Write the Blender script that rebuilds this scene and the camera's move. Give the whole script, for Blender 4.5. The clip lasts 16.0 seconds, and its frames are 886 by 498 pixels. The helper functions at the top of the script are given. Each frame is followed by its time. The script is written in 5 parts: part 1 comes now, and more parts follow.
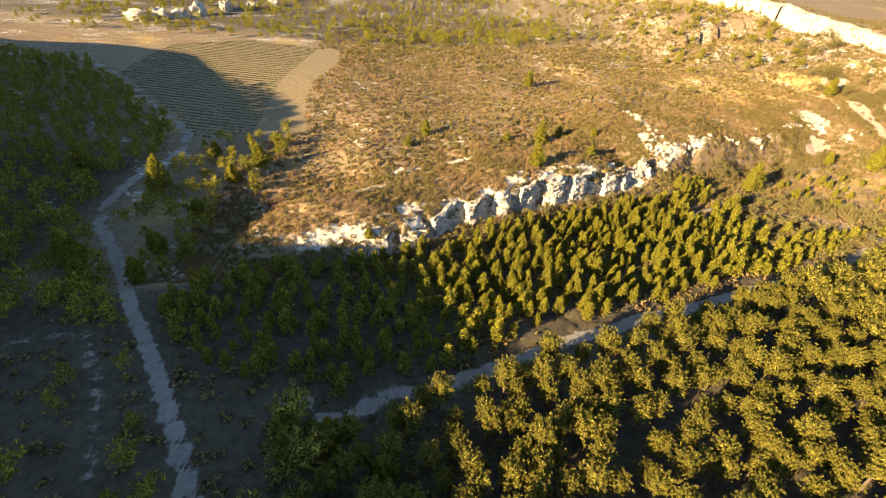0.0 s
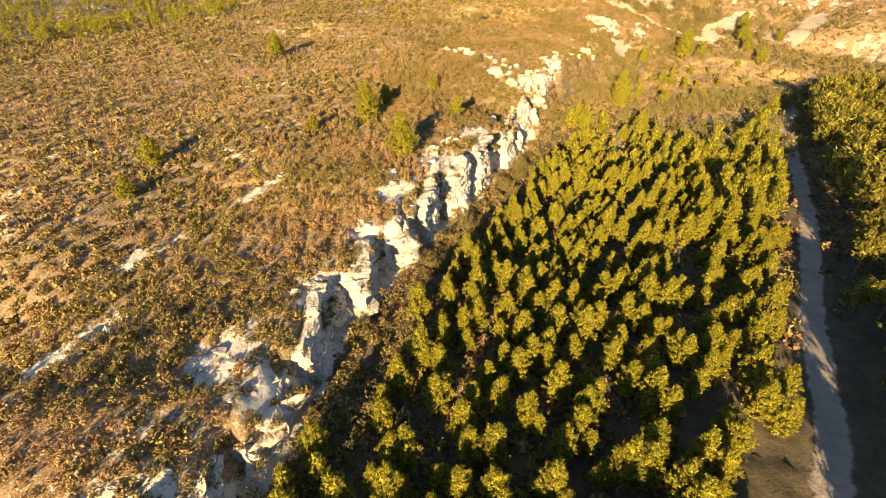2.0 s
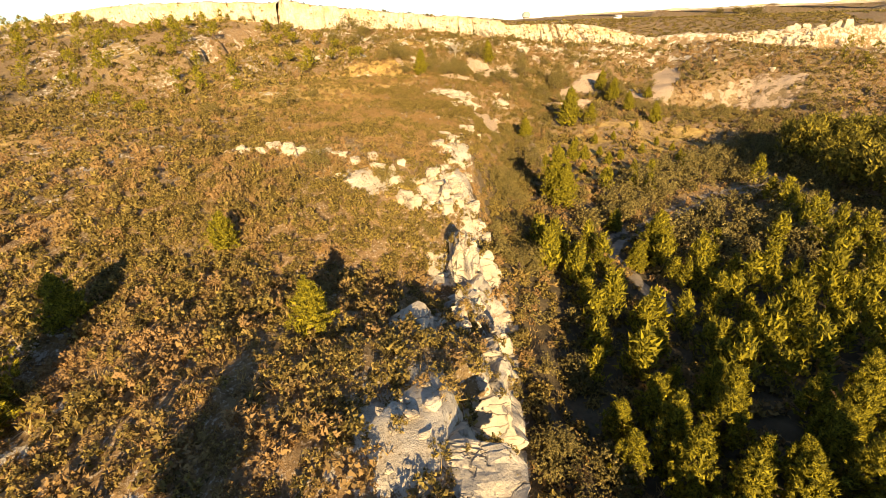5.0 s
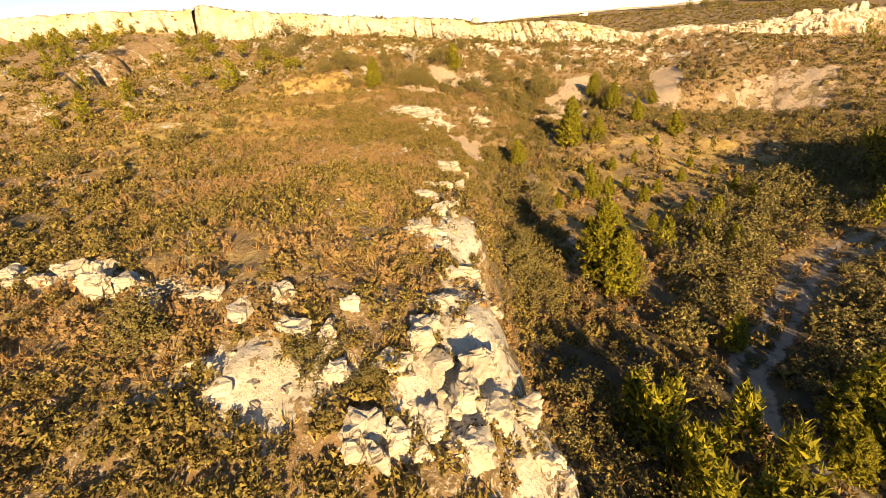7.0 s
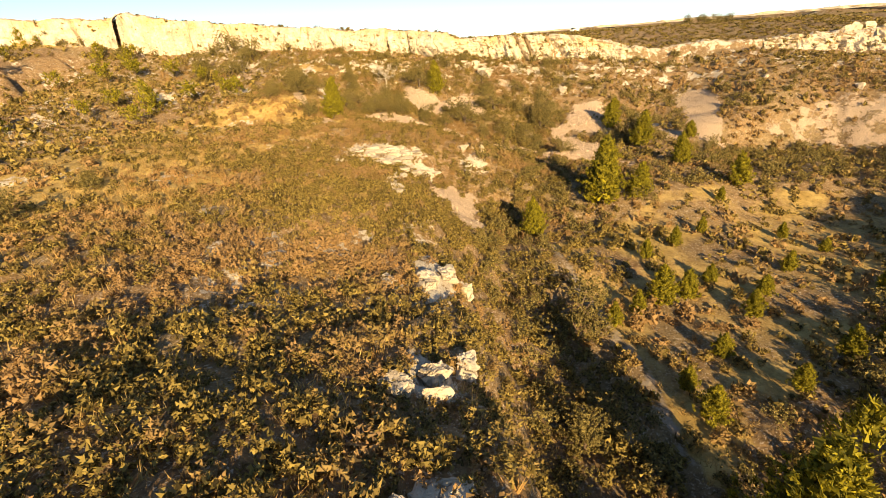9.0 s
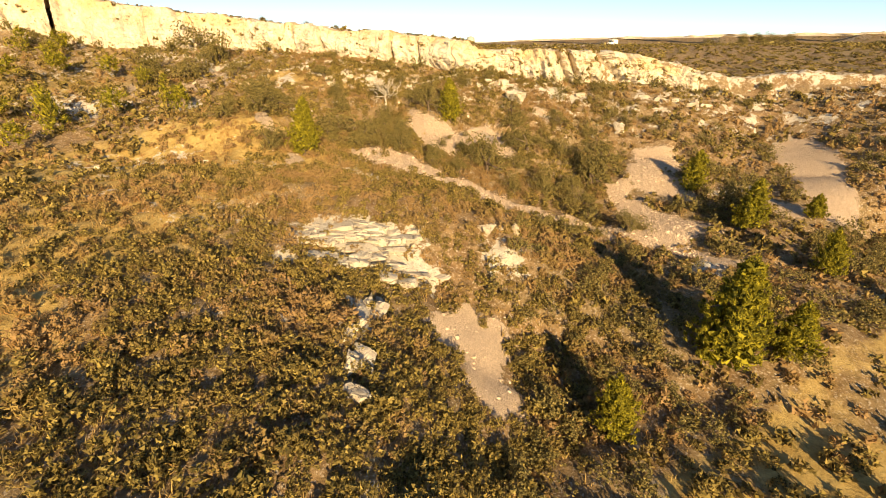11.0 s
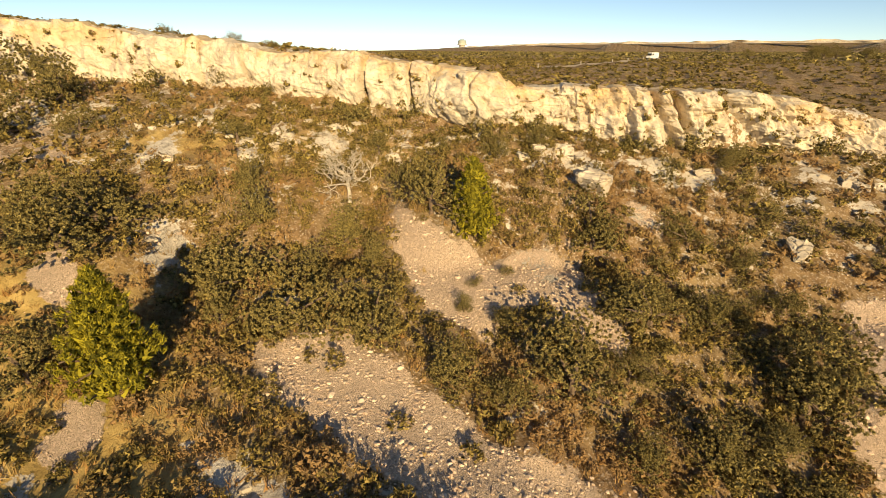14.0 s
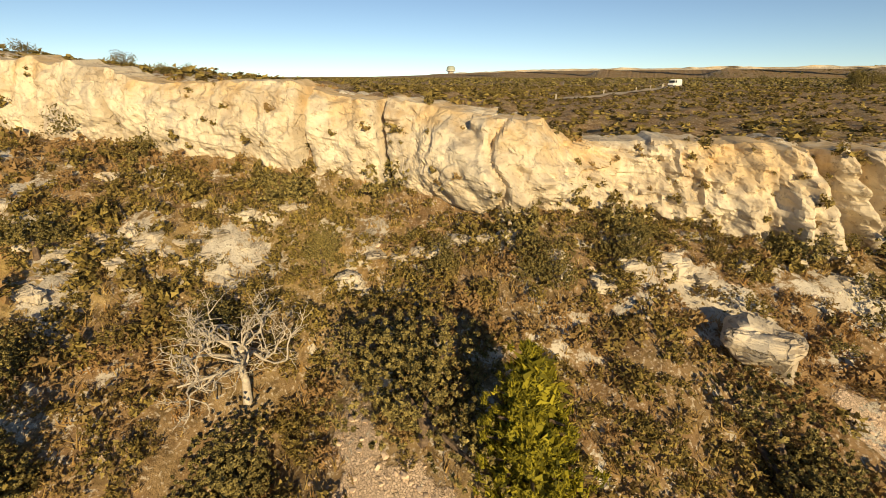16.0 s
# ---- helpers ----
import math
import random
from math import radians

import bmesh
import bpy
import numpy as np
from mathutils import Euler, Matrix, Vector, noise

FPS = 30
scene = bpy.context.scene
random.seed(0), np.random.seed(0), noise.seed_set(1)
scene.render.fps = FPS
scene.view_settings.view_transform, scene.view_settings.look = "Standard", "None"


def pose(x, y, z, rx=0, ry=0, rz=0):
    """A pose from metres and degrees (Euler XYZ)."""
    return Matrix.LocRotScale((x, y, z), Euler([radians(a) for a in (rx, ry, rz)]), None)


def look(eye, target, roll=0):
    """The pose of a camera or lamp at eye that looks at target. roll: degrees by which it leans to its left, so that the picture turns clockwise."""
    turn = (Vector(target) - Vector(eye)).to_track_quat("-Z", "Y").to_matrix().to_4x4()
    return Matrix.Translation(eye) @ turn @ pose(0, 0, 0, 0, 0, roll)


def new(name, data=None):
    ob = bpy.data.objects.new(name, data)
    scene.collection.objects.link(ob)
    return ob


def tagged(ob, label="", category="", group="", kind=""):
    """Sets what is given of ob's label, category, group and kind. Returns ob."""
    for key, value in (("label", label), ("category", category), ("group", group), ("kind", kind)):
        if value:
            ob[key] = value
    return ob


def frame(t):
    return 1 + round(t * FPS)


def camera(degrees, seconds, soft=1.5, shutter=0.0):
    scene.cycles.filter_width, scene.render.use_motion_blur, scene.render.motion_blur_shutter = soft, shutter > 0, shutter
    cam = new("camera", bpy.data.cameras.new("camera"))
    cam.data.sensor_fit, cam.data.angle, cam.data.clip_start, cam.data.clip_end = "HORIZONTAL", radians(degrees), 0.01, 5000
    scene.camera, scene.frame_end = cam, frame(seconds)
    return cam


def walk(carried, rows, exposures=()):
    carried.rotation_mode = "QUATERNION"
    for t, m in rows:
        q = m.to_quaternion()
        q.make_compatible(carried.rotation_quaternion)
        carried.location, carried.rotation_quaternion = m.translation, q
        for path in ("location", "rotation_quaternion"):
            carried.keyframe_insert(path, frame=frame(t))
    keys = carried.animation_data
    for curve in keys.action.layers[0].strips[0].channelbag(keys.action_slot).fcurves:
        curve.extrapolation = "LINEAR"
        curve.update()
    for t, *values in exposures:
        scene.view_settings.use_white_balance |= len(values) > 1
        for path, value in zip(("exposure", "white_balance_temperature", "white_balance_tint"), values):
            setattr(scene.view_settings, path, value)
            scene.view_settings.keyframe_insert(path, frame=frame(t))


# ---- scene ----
cam = camera(86.2, 16.0, soft=0.9)
METRES, EYE, TILT, LEAN, TURN = 300.0, 90.0, -35.4, -3.8, 0.0
ROWS = [
    (0.0, 0.0, 0.0, 0.0, 0.0, 0.0, -0.0),
    (0.5, -0.0212, 0.0546, 0.0172, -9.24, -1.91, 6.56),
    (1.0, -0.0282, 0.1103, 0.0341, -14.81, -2.92, 11.34),
    (1.5, -0.0281, 0.1649, 0.0451, -21.23, -4.77, 16.56),
    (2.0, -0.0238, 0.2186, 0.0511, -29.04, -6.71, 22.07),
    (2.5, -0.011, 0.2683, 0.0569, -36.56, -7.46, 26.17),
    (3.0, 0.0131, 0.3111, 0.0655, -41.62, -6.03, 28.41),
    (3.5, 0.0366, 0.3378, 0.0767, -45.22, -5.57, 29.77),
    (4.0, 0.0557, 0.3559, 0.086, -48.14, -5.83, 30.71),
    (6.5, 0.1608, 0.4282, 0.123, -58.0, -9.77, 35.95),
    (7.0, 0.1811, 0.4396, 0.1273, -58.89, -9.91, 36.47),
    (7.5, 0.2017, 0.4503, 0.1313, -59.73, -10.05, 36.81),
    (8.0, 0.2233, 0.4603, 0.1356, -61.07, -9.97, 37.11),
    (8.5, 0.2465, 0.4695, 0.1411, -61.94, -10.07, 37.28),
    (11.0, 0.3646, 0.5102, 0.1721, -60.67, -9.24, 33.32),
    (11.5, 0.3886, 0.5191, 0.1807, -60.69, -8.9, 33.05),
    (12.0, 0.4127, 0.5281, 0.1895, -60.83, -8.96, 33.06),
    (12.5, 0.4369, 0.5373, 0.1983, -61.11, -9.33, 33.1),
    (13.0, 0.4601, 0.5466, 0.206, -61.52, -9.84, 33.18),
    (13.5, 0.4823, 0.5558, 0.2123, -61.85, -10.01, 33.25),
    (14.0, 0.5032, 0.5649, 0.2173, -62.05, -9.81, 33.32),
    (14.5, 0.5232, 0.5737, 0.2213, -62.06, -9.15, 33.38),
    (15.0, 0.5435, 0.582, 0.2257, -62.5, -8.93, 33.48),
    (15.5, 0.5635, 0.5898, 0.2303, -62.92, -8.2, 33.6),
    (16.0, 0.584, 0.5971, 0.2356, -63.54, -7.89, 33.66),
]
walk(cam, [(t, pose(0, 0, EYE, TILT, LEAN, TURN) @ pose(METRES * x, METRES * y, METRES * z, 90 + pitch, roll, yaw)) for t, x, y, z, yaw, pitch, roll in ROWS],
     [(0.0, 1.8, 7100, 9), (2.5, 1.5, 8000, 11), (4.0, 1.15, 8200, 12), (7.0, 1.05, 8500, 12), (11.0, 0.9, 8100, 10), (13.0, 0.7, 7900, 9), (16.0, 0.25, 7300, 6)])

# ---- sky, sun ----
SUN_UP, SUN_FROM = 17.3, (-0.80, -0.60)
world = bpy.data.worlds.new("sky")
scene.world = world
world.use_nodes = True
wn = world.node_tree
sky = wn.nodes.new("ShaderNodeTexSky")
sky.sky_type, sky.sun_disc = "NISHITA", False
sky.sun_elevation, sky.sun_rotation = radians(SUN_UP), math.atan2(SUN_FROM[0], SUN_FROM[1])
sky.altitude, sky.air_density, sky.dust_density, sky.ozone_density = 150, 0.6, 0.0, 2.0
wn.links.new(sky.outputs[0], wn.nodes["Background"].inputs[0])
wn.nodes["Background"].inputs[1].default_value = 0.098
sun = new("sun", bpy.data.lights.new("sun", "SUN"))
sun.data.energy, sun.data.angle, sun.data.color = 5.0, radians(0.5), (1.0, 0.79, 0.50)
sun.matrix_world = look((100 * SUN_FROM[0], 100 * SUN_FROM[1], 100 * math.tan(radians(SUN_UP))), (0, 0, 0))


# ---- materials ----
class Mat:
    """A small helper to wire node materials."""

    def __init__(self, name):
        self.m = bpy.data.materials.new(name)
        self.m.use_nodes = True
        self.t = self.m.node_tree
        self.b = self.t.nodes["Principled BSDF"]
        self.b.inputs["Specular IOR Level"].default_value = 0.25
        g = self.t.nodes.new("ShaderNodeNewGeometry")
        self.pos, self.island = g.outputs["Position"], g.outputs["Random Per Island"]

    def node(self, kind, **sets):
        n = self.t.nodes.new(kind)
        for key, v in sets.items():
            n.inputs[key.replace("_", " ")].default_value = v
        return n

    def link(self, a, b):
        self.t.links.new(a, b)

    def noise(self, scale, detail=4.0, rough=0.6, where=None):
        n = self.node("ShaderNodeTexNoise", Scale=scale, Detail=detail, Roughness=rough)
        self.link(where or self.pos, n.inputs["Vector"])
        return n.outputs["Fac"]

    def cells(self, scale, out="Distance", feature="F1"):
        n = self.node("ShaderNodeTexVoronoi", Scale=scale)
        n.feature = feature
        self.link(self.pos, n.inputs["Vector"])
        return n.outputs[out]

    def joints(self, scale):
        """Thin open joints between the beds and blocks of a rock, 1 in the joint; broken off here and there."""
        warp = self.node("ShaderNodeVectorMath")
        warp.operation = "MULTIPLY_ADD"
        shake = self.node("ShaderNodeTexNoise", Scale=1.3, Detail=4.0)
        self.link(self.pos, shake.inputs["Vector"])
        self.link(shake.outputs["Color"], warp.inputs[0])
        warp.inputs[1].default_value = (0.9, 0.9, 0.9)
        self.link(self.pos, warp.inputs[2])
        flat = self.t.nodes.new("ShaderNodeMapping")
        flat.inputs["Scale"].default_value = (0.55 * scale, 0.55 * scale, 1.5 * scale)
        self.link(warp.outputs[0], flat.inputs["Vector"])
        n = self.node("ShaderNodeTexVoronoi", Scale=1.0)
        n.feature = "DISTANCE_TO_EDGE"
        self.link(flat.outputs[0], n.inputs["Vector"])
        return self.math("MULTIPLY", self.ramp(n.outputs["Distance"], 0.055, 0.012), self.ramp(self.noise(0.6, 4), 0.42, 0.56))

    def attr(self, name):
        n = self.t.nodes.new("ShaderNodeAttribute")
        n.attribute_name = name
        return n.outputs["Fac"]

    def ramp(self, v, a, b, to0=0.0, to1=1.0):
        n = self.node("ShaderNodeMapRange")
        n.clamp = True
        n.interpolation_type = "SMOOTHSTEP"
        self.link(v, n.inputs[0])
        for i, x in enumerate((a, b, to0, to1)):
            n.inputs[i + 1].default_value = x
        return n.outputs[0]

    def math(self, op, a, b=None):
        n = self.t.nodes.new("ShaderNodeMath")
        n.operation = op
        for i, v in enumerate((a, b)):
            if v is None:
                continue
            if isinstance(v, (int, float)):
                n.inputs[i].default_value = v
            else:
                self.link(v, n.inputs[i])
        return n.outputs[0]

    def mix(self, f, a, b):
        n = self.t.nodes.new("ShaderNodeMix")
        n.data_type = "RGBA"
        for i, v in ((0, f), (6, a), (7, b)):
            if isinstance(v, (int, float)):
                n.inputs[i].default_value = v
            elif isinstance(v, tuple):
                n.inputs[i].default_value = (*v, 1)
            else:
                self.link(v, n.inputs[i])
        return n.outputs[2]

    def bump(self, h, strength, depth):
        n = self.node("ShaderNodeBump", Strength=strength, Distance=depth)
        self.link(h, n.inputs["Height"])
        self.link(n.outputs[0], self.b.inputs["Normal"])

    def done(self, colour, rough=0.9):
        if isinstance(colour, tuple):
            self.b.inputs["Base Color"].default_value = (*colour, 1)
        else:
            self.link(colour, self.b.inputs["Base Color"])
        self.b.inputs["Roughness"].default_value = rough
        return self.m

    def leafy(self, share=0.35):
        """Lets light through, as leaves and needles do."""
        tr = self.node("ShaderNodeBsdfTranslucent")
        mx = self.node("ShaderNodeMixShader", Fac=share)
        src = self.b.inputs["Base Color"].links[0].from_socket
        self.link(src, tr.inputs[0])
        self.link(self.b.outputs[0], mx.inputs[1])
        self.link(tr.outputs[0], mx.inputs[2])
        self.link(mx.outputs[0], self.t.nodes["Material Output"].inputs[0])
        return self.m


def limestone(name, stain=1.0, grey=0.0):
    k = Mat(name)
    big, fine = k.noise(0.35, 5), k.noise(3.0, 8, 0.7)
    c = k.mix(k.ramp(big, 0.35, 0.65), (0.50, 0.43, 0.33), (0.68, 0.60, 0.47))
    c = k.mix(k.math("MULTIPLY", k.ramp(fine, 0.55, 0.67), 0.5), c, (0.30, 0.26, 0.21))
    if grey:
        c = k.mix(k.math("MULTIPLY", k.ramp(k.noise(0.55, 7, 0.7), 0.42, 0.58), grey), c, (0.33, 0.31, 0.28))
    ochre = k.math("MULTIPLY", k.ramp(k.noise(0.16, 3), 0.55, 0.68), 0.75 * stain)
    c = k.mix(ochre, c, (0.66, 0.42, 0.16))
    bed = k.t.nodes.new("ShaderNodeMapping")
    bed.inputs["Scale"].default_value = (0.5, 0.5, 3.2)
    k.link(k.pos, bed.inputs["Vector"])
    seam = k.noise(1.0, 6, 0.65, bed.outputs[0])
    c = k.mix(k.ramp(seam, 0.39, 0.33, 0.0, 0.6), c, (0.17, 0.14, 0.11))
    crack = k.joints(1.0)
    c = k.mix(k.math("MULTIPLY", crack, 0.6), c, (0.15, 0.12, 0.09))
    h = k.math("ADD", k.math("MULTIPLY", seam, 1.2), k.math("ADD", fine, k.noise(0.9, 6)))
    k.bump(k.math("SUBTRACT", h, k.math("MULTIPLY", crack, 1.4)), 0.9, 0.12)
    return k.done(c, 0.92)


def cliff_stone():
    """Cream wall rock: ochre under the brow, grey water streaks, rough broken patches."""
    k = Mat("cliff_stone")
    tall = k.t.nodes.new("ShaderNodeMapping")
    tall.inputs["Scale"].default_value = (1, 1, 0.16)
    k.link(k.pos, tall.inputs["Vector"])
    streak, big, fine = k.noise(0.9, 5, 0.6, tall.outputs[0]), k.noise(0.12, 4), k.noise(2.2, 8, 0.72)
    c = k.mix(k.ramp(k.noise(0.5, 5), 0.35, 0.65), (0.56, 0.47, 0.34), (0.74, 0.65, 0.49))
    c = k.mix(k.math("MULTIPLY", k.ramp(streak, 0.50, 0.64), 0.65), c, (0.34, 0.30, 0.26))
    och = k.math("MULTIPLY", k.ramp(k.attr("up"), 0.45, 0.95), k.ramp(k.math("ADD", k.math("MULTIPLY", streak, 0.4), big), 0.61, 0.77))
    c = k.mix(k.math("MULTIPLY", och, 0.5), c, (0.66, 0.41, 0.13))
    c = k.mix(k.ramp(fine, 0.54, 0.66, 0, 0.6), c, (0.22, 0.17, 0.12))
    crack = k.joints(0.5)
    c = k.mix(k.math("MULTIPLY", crack, 0.22), c, (0.20, 0.16, 0.12))
    k.bump(k.math("SUBTRACT", k.math("ADD", k.math("MULTIPLY", fine, 0.9), k.noise(0.8, 6)), k.math("MULTIPLY", crack, 0.4)), 0.9, 0.13)
    return k.done(c, 0.93)


def earth():
    """The whole ground: scrub soil, dry grass, gravel, tracks, vineyard soil and bare rock, by what covers it."""
    k = Mat("ground_cover")
    n1, n2, n3 = k.noise(0.09, 5), k.noise(0.7, 6, 0.7), k.noise(5.0, 4, 0.7)
    soil = k.mix(k.ramp(n2, 0.35, 0.65), (0.21, 0.128, 0.064), (0.34, 0.225, 0.112))
    soil = k.mix(k.math("MULTIPLY", k.ramp(n1, 0.4, 0.65), 0.6), soil, (0.26, 0.20, 0.10))
    litter = k.noise(1.9, 6, 0.75)
    soil = k.mix(k.math("MULTIPLY", k.ramp(litter, 0.50, 0.60), 0.6), soil, (0.10, 0.06, 0.027))
    heath = k.ramp(k.math("ADD", k.cells(1.1), k.math("MULTIPLY", n3, 0.5)), 0.62, 0.42)
    soil = k.mix(k.math("MULTIPLY", heath, 0.45), soil, (0.085, 0.055, 0.022))
    soil = k.mix(k.math("MULTIPLY", k.ramp(n3, 0.55, 0.63), 0.8), soil, (0.56, 0.48, 0.37))
    grass = k.mix(k.ramp(n2, 0.35, 0.7), (0.40, 0.27, 0.09), (0.58, 0.42, 0.16))
    grass = k.mix(k.math("MULTIPLY", k.ramp(litter, 0.52, 0.66), 0.55), grass, (0.16, 0.115, 0.035))
    c = k.mix(k.ramp(k.math("ADD", k.attr("grass"), k.math("MULTIPLY", n2, 0.4)), 0.45, 0.85), soil, grass)
    c = k.mix(k.math("MULTIPLY", heath, 0.15), c, (0.10, 0.07, 0.025))
    wood = k.mix(k.ramp(n2, 0.3, 0.7), (0.075, 0.060, 0.036), (0.14, 0.108, 0.064))
    c = k.mix(k.attr("wood"), c, wood)
    field = k.mix(k.ramp(n2, 0.3, 0.7), (0.24, 0.17, 0.085), (0.33, 0.25, 0.13))
    c = k.mix(k.attr("field"), c, field)
    stone = k.cells(8.5, "Color")
    sep = k.node("ShaderNodeSeparateColor")
    k.link(stone, sep.inputs[0])
    grit = k.mix(sep.outputs[0], (0.66, 0.485, 0.34), (0.88, 0.68, 0.50))
    edge = k.ramp(k.cells(8.5, feature="DISTANCE_TO_EDGE"), 0.0, 0.10)
    grit = k.mix(k.math("MULTIPLY", edge, 0.8), (0.50, 0.385, 0.27), grit)
    gm = k.ramp(k.math("ADD", k.attr("gravel"), k.math("MULTIPLY", k.math("SUBTRACT", k.noise(0.33, 7, 0.7), 0.5), 2.0)), 0.44, 0.56)
    c = k.mix(gm, c, grit)
    way = k.mix(k.ramp(n2, 0.3, 0.7), (0.27, 0.225, 0.175), (0.38, 0.325, 0.255))
    rm = k.ramp(k.math("ADD", k.attr("road"), k.math("MULTIPLY", k.math("SUBTRACT", n2, 0.5), 1.1)), 0.38, 0.62)
    c = k.mix(rm, c, way)
    rock = k.mix(k.ramp(n2, 0.35, 0.65), (0.50, 0.44, 0.35), (0.68, 0.62, 0.51))
    rock = k.mix(k.ramp(n3, 0.52, 0.66, 0, 0.8), rock, (0.24, 0.20, 0.15))
    km = k.ramp(k.math("ADD", k.attr("rock"), k.math("MULTIPLY", k.math("SUBTRACT", k.noise(0.8, 8, 0.75), 0.5), 2.6)), 0.46, 0.54)
    c = k.mix(km, c, rock)
    h = k.math("ADD", k.math("MULTIPLY", n3, 0.4), k.math("ADD", n2, k.math("MULTIPLY", k.math("MULTIPLY", gm, edge), 0.7)))
    k.bump(k.math("ADD", h, k.math("MULTIPLY", litter, 0.8)), 0.9, 0.16)
    return k.done(c, 0.95)


def foliage(name, dark, light, dry=None, share=0.3, skew=1.15):
    k = Mat(name)
    c = k.mix(k.math("POWER", k.island, skew), dark, light)
    if dry:
        c = k.mix(k.ramp(k.attr("tone"), 0.45, 1.0), c, dry)
    k.done(c, 0.75)
    return k.leafy(share)


def bark(name, a, b):
    k = Mat(name)
    c = k.mix(k.ramp(k.noise(6, 6, 0.7), 0.35, 0.65), a, b)
    k.bump(k.noise(14, 5), 0.7, 0.05)
    return k.done(c, 0.95)


EARTH = earth()
CLIFF = cliff_stone()
PALE = limestone("pale_limestone", 0.25)
GREY = limestone("weathered_limestone", 0.3, 0.75)
k = Mat("scree_stone")
GRIT = k.done(k.mix(k.island, (0.54, 0.40, 0.28), (0.84, 0.67, 0.50)), 0.95)
NEEDLES = foliage("pine_needles", (0.066, 0.068, 0.010), (0.47, 0.405, 0.04), share=0.3, skew=1.1)
NEEDLES_OLD = foliage("tall_pine_needles", (0.065, 0.06, 0.012), (0.45, 0.375, 0.055), share=0.3, skew=1.4)
OAK = foliage("holm_oak_leaves", (0.030, 0.026, 0.009), (0.40, 0.32, 0.11), share=0.08, skew=1.0)
SCRUB = foliage("scrub_leaves", (0.055, 0.039, 0.012), (0.39, 0.295, 0.085), (0.34, 0.215, 0.095), 0.15, 1.1)
STRAW = foliage("dry_grass", (0.36, 0.24, 0.09), (0.60, 0.43, 0.17), (0.40, 0.23, 0.085))
VINE = foliage("vine_leaves", (0.07, 0.08, 0.03), (0.15, 0.14, 0.06))
BARK = bark("pine_bark", (0.10, 0.07, 0.05), (0.22, 0.16, 0.11))
GREYBARK = bark("bleached_wood", (0.42, 0.36, 0.28), (0.62, 0.55, 0.44))


# ---- the lie of the land ----
K = 1.5  # the plan below is drawn at 1 : 1.5


def smooth(a, b, v):
    t = np.clip((v - a) / (b - a), 0, 1)
    return t * t * (3 - 2 * t)


def along(line, x, y):
    """Distance to a line on the plan, signed (left of its way is plus), and the place along it, 0 to the number of legs."""
    p = np.array(line, float)[:, :2]
    best, sign, place = np.full(x.shape, 1e9), np.ones(x.shape), np.zeros(x.shape)
    for i in range(len(p) - 1):
        d = p[i + 1] - p[i]
        n = d @ d
        u = ((x - p[i, 0]) * d[0] + (y - p[i, 1]) * d[1]) / n
        c = np.clip(u, 0, 1)
        ex, ey = x - p[i, 0] - c * d[0], y - p[i, 1] - c * d[1]
        r = np.hypot(ex, ey)
        hit = r < best - 1e-9
        best = np.where(hit, r, best)
        sign = np.where(hit, np.where(d[0] * ey - d[1] * ex + 1e-12 >= 0, 1, -1), sign)
        place = np.where(hit, i + c, place)
    return best * sign, place


def level(line, place, column=2):
    """A height given along a line, at a place along it."""
    v = np.array(line, float)[:, column]
    return np.interp(place, np.arange(len(v)), v)


def land(spots, x, y, reach):
    """A smooth surface through spot heights."""
    s = np.array(spots, float)
    up, low = np.zeros(x.shape), np.full(x.shape, 1e-12)
    for sx, sy, sz in s:
        w = 1 / (((x - sx) ** 2 + (y - sy) ** 2) / reach ** 2 + 0.02) ** 2.2
        up, low = up + w * sz, low + w
    return up / low


def rough(x, y, size, seed=0):
    """Smooth noise of about that wavelength, -1 to 1."""
    g = np.random.RandomState(seed)
    out = np.zeros(np.shape(x))
    for i in range(7):
        a, f, ph = g.uniform(0, 6.28), g.uniform(0.7, 1.5) * 6.28 / size, g.uniform(0, 6.28)
        b, ph2 = g.uniform(0, 6.28), g.uniform(0, 6.28)
        out = out + np.sin(f * (x * math.cos(a) + y * math.sin(a)) + ph + 1.3 * np.sin(f * 0.6 * (x * math.cos(b) + y * math.sin(b)) + ph2))
    return out / 3.2


# lower cliff: the foot of the long hill, from its nose to where it dies out in the slope
SCARP = [(-40, 45), (-32, 47), (-24, 50.5), (-14, 53.6), (-6, 56.5), (-2.5, 58.6), (4, 65), (8, 67.5), (14, 71), (19, 73), (24, 75.4), (30, 78.8), (36, 81.4), (42, 84.5),
         (47, 88.8), (52, 90.4), (57, 93), (63, 95), (70, 98.2), (78, 102), (86, 107), (92, 110.5), (98, 113), (106, 113), (116, 115), (124, 119)]
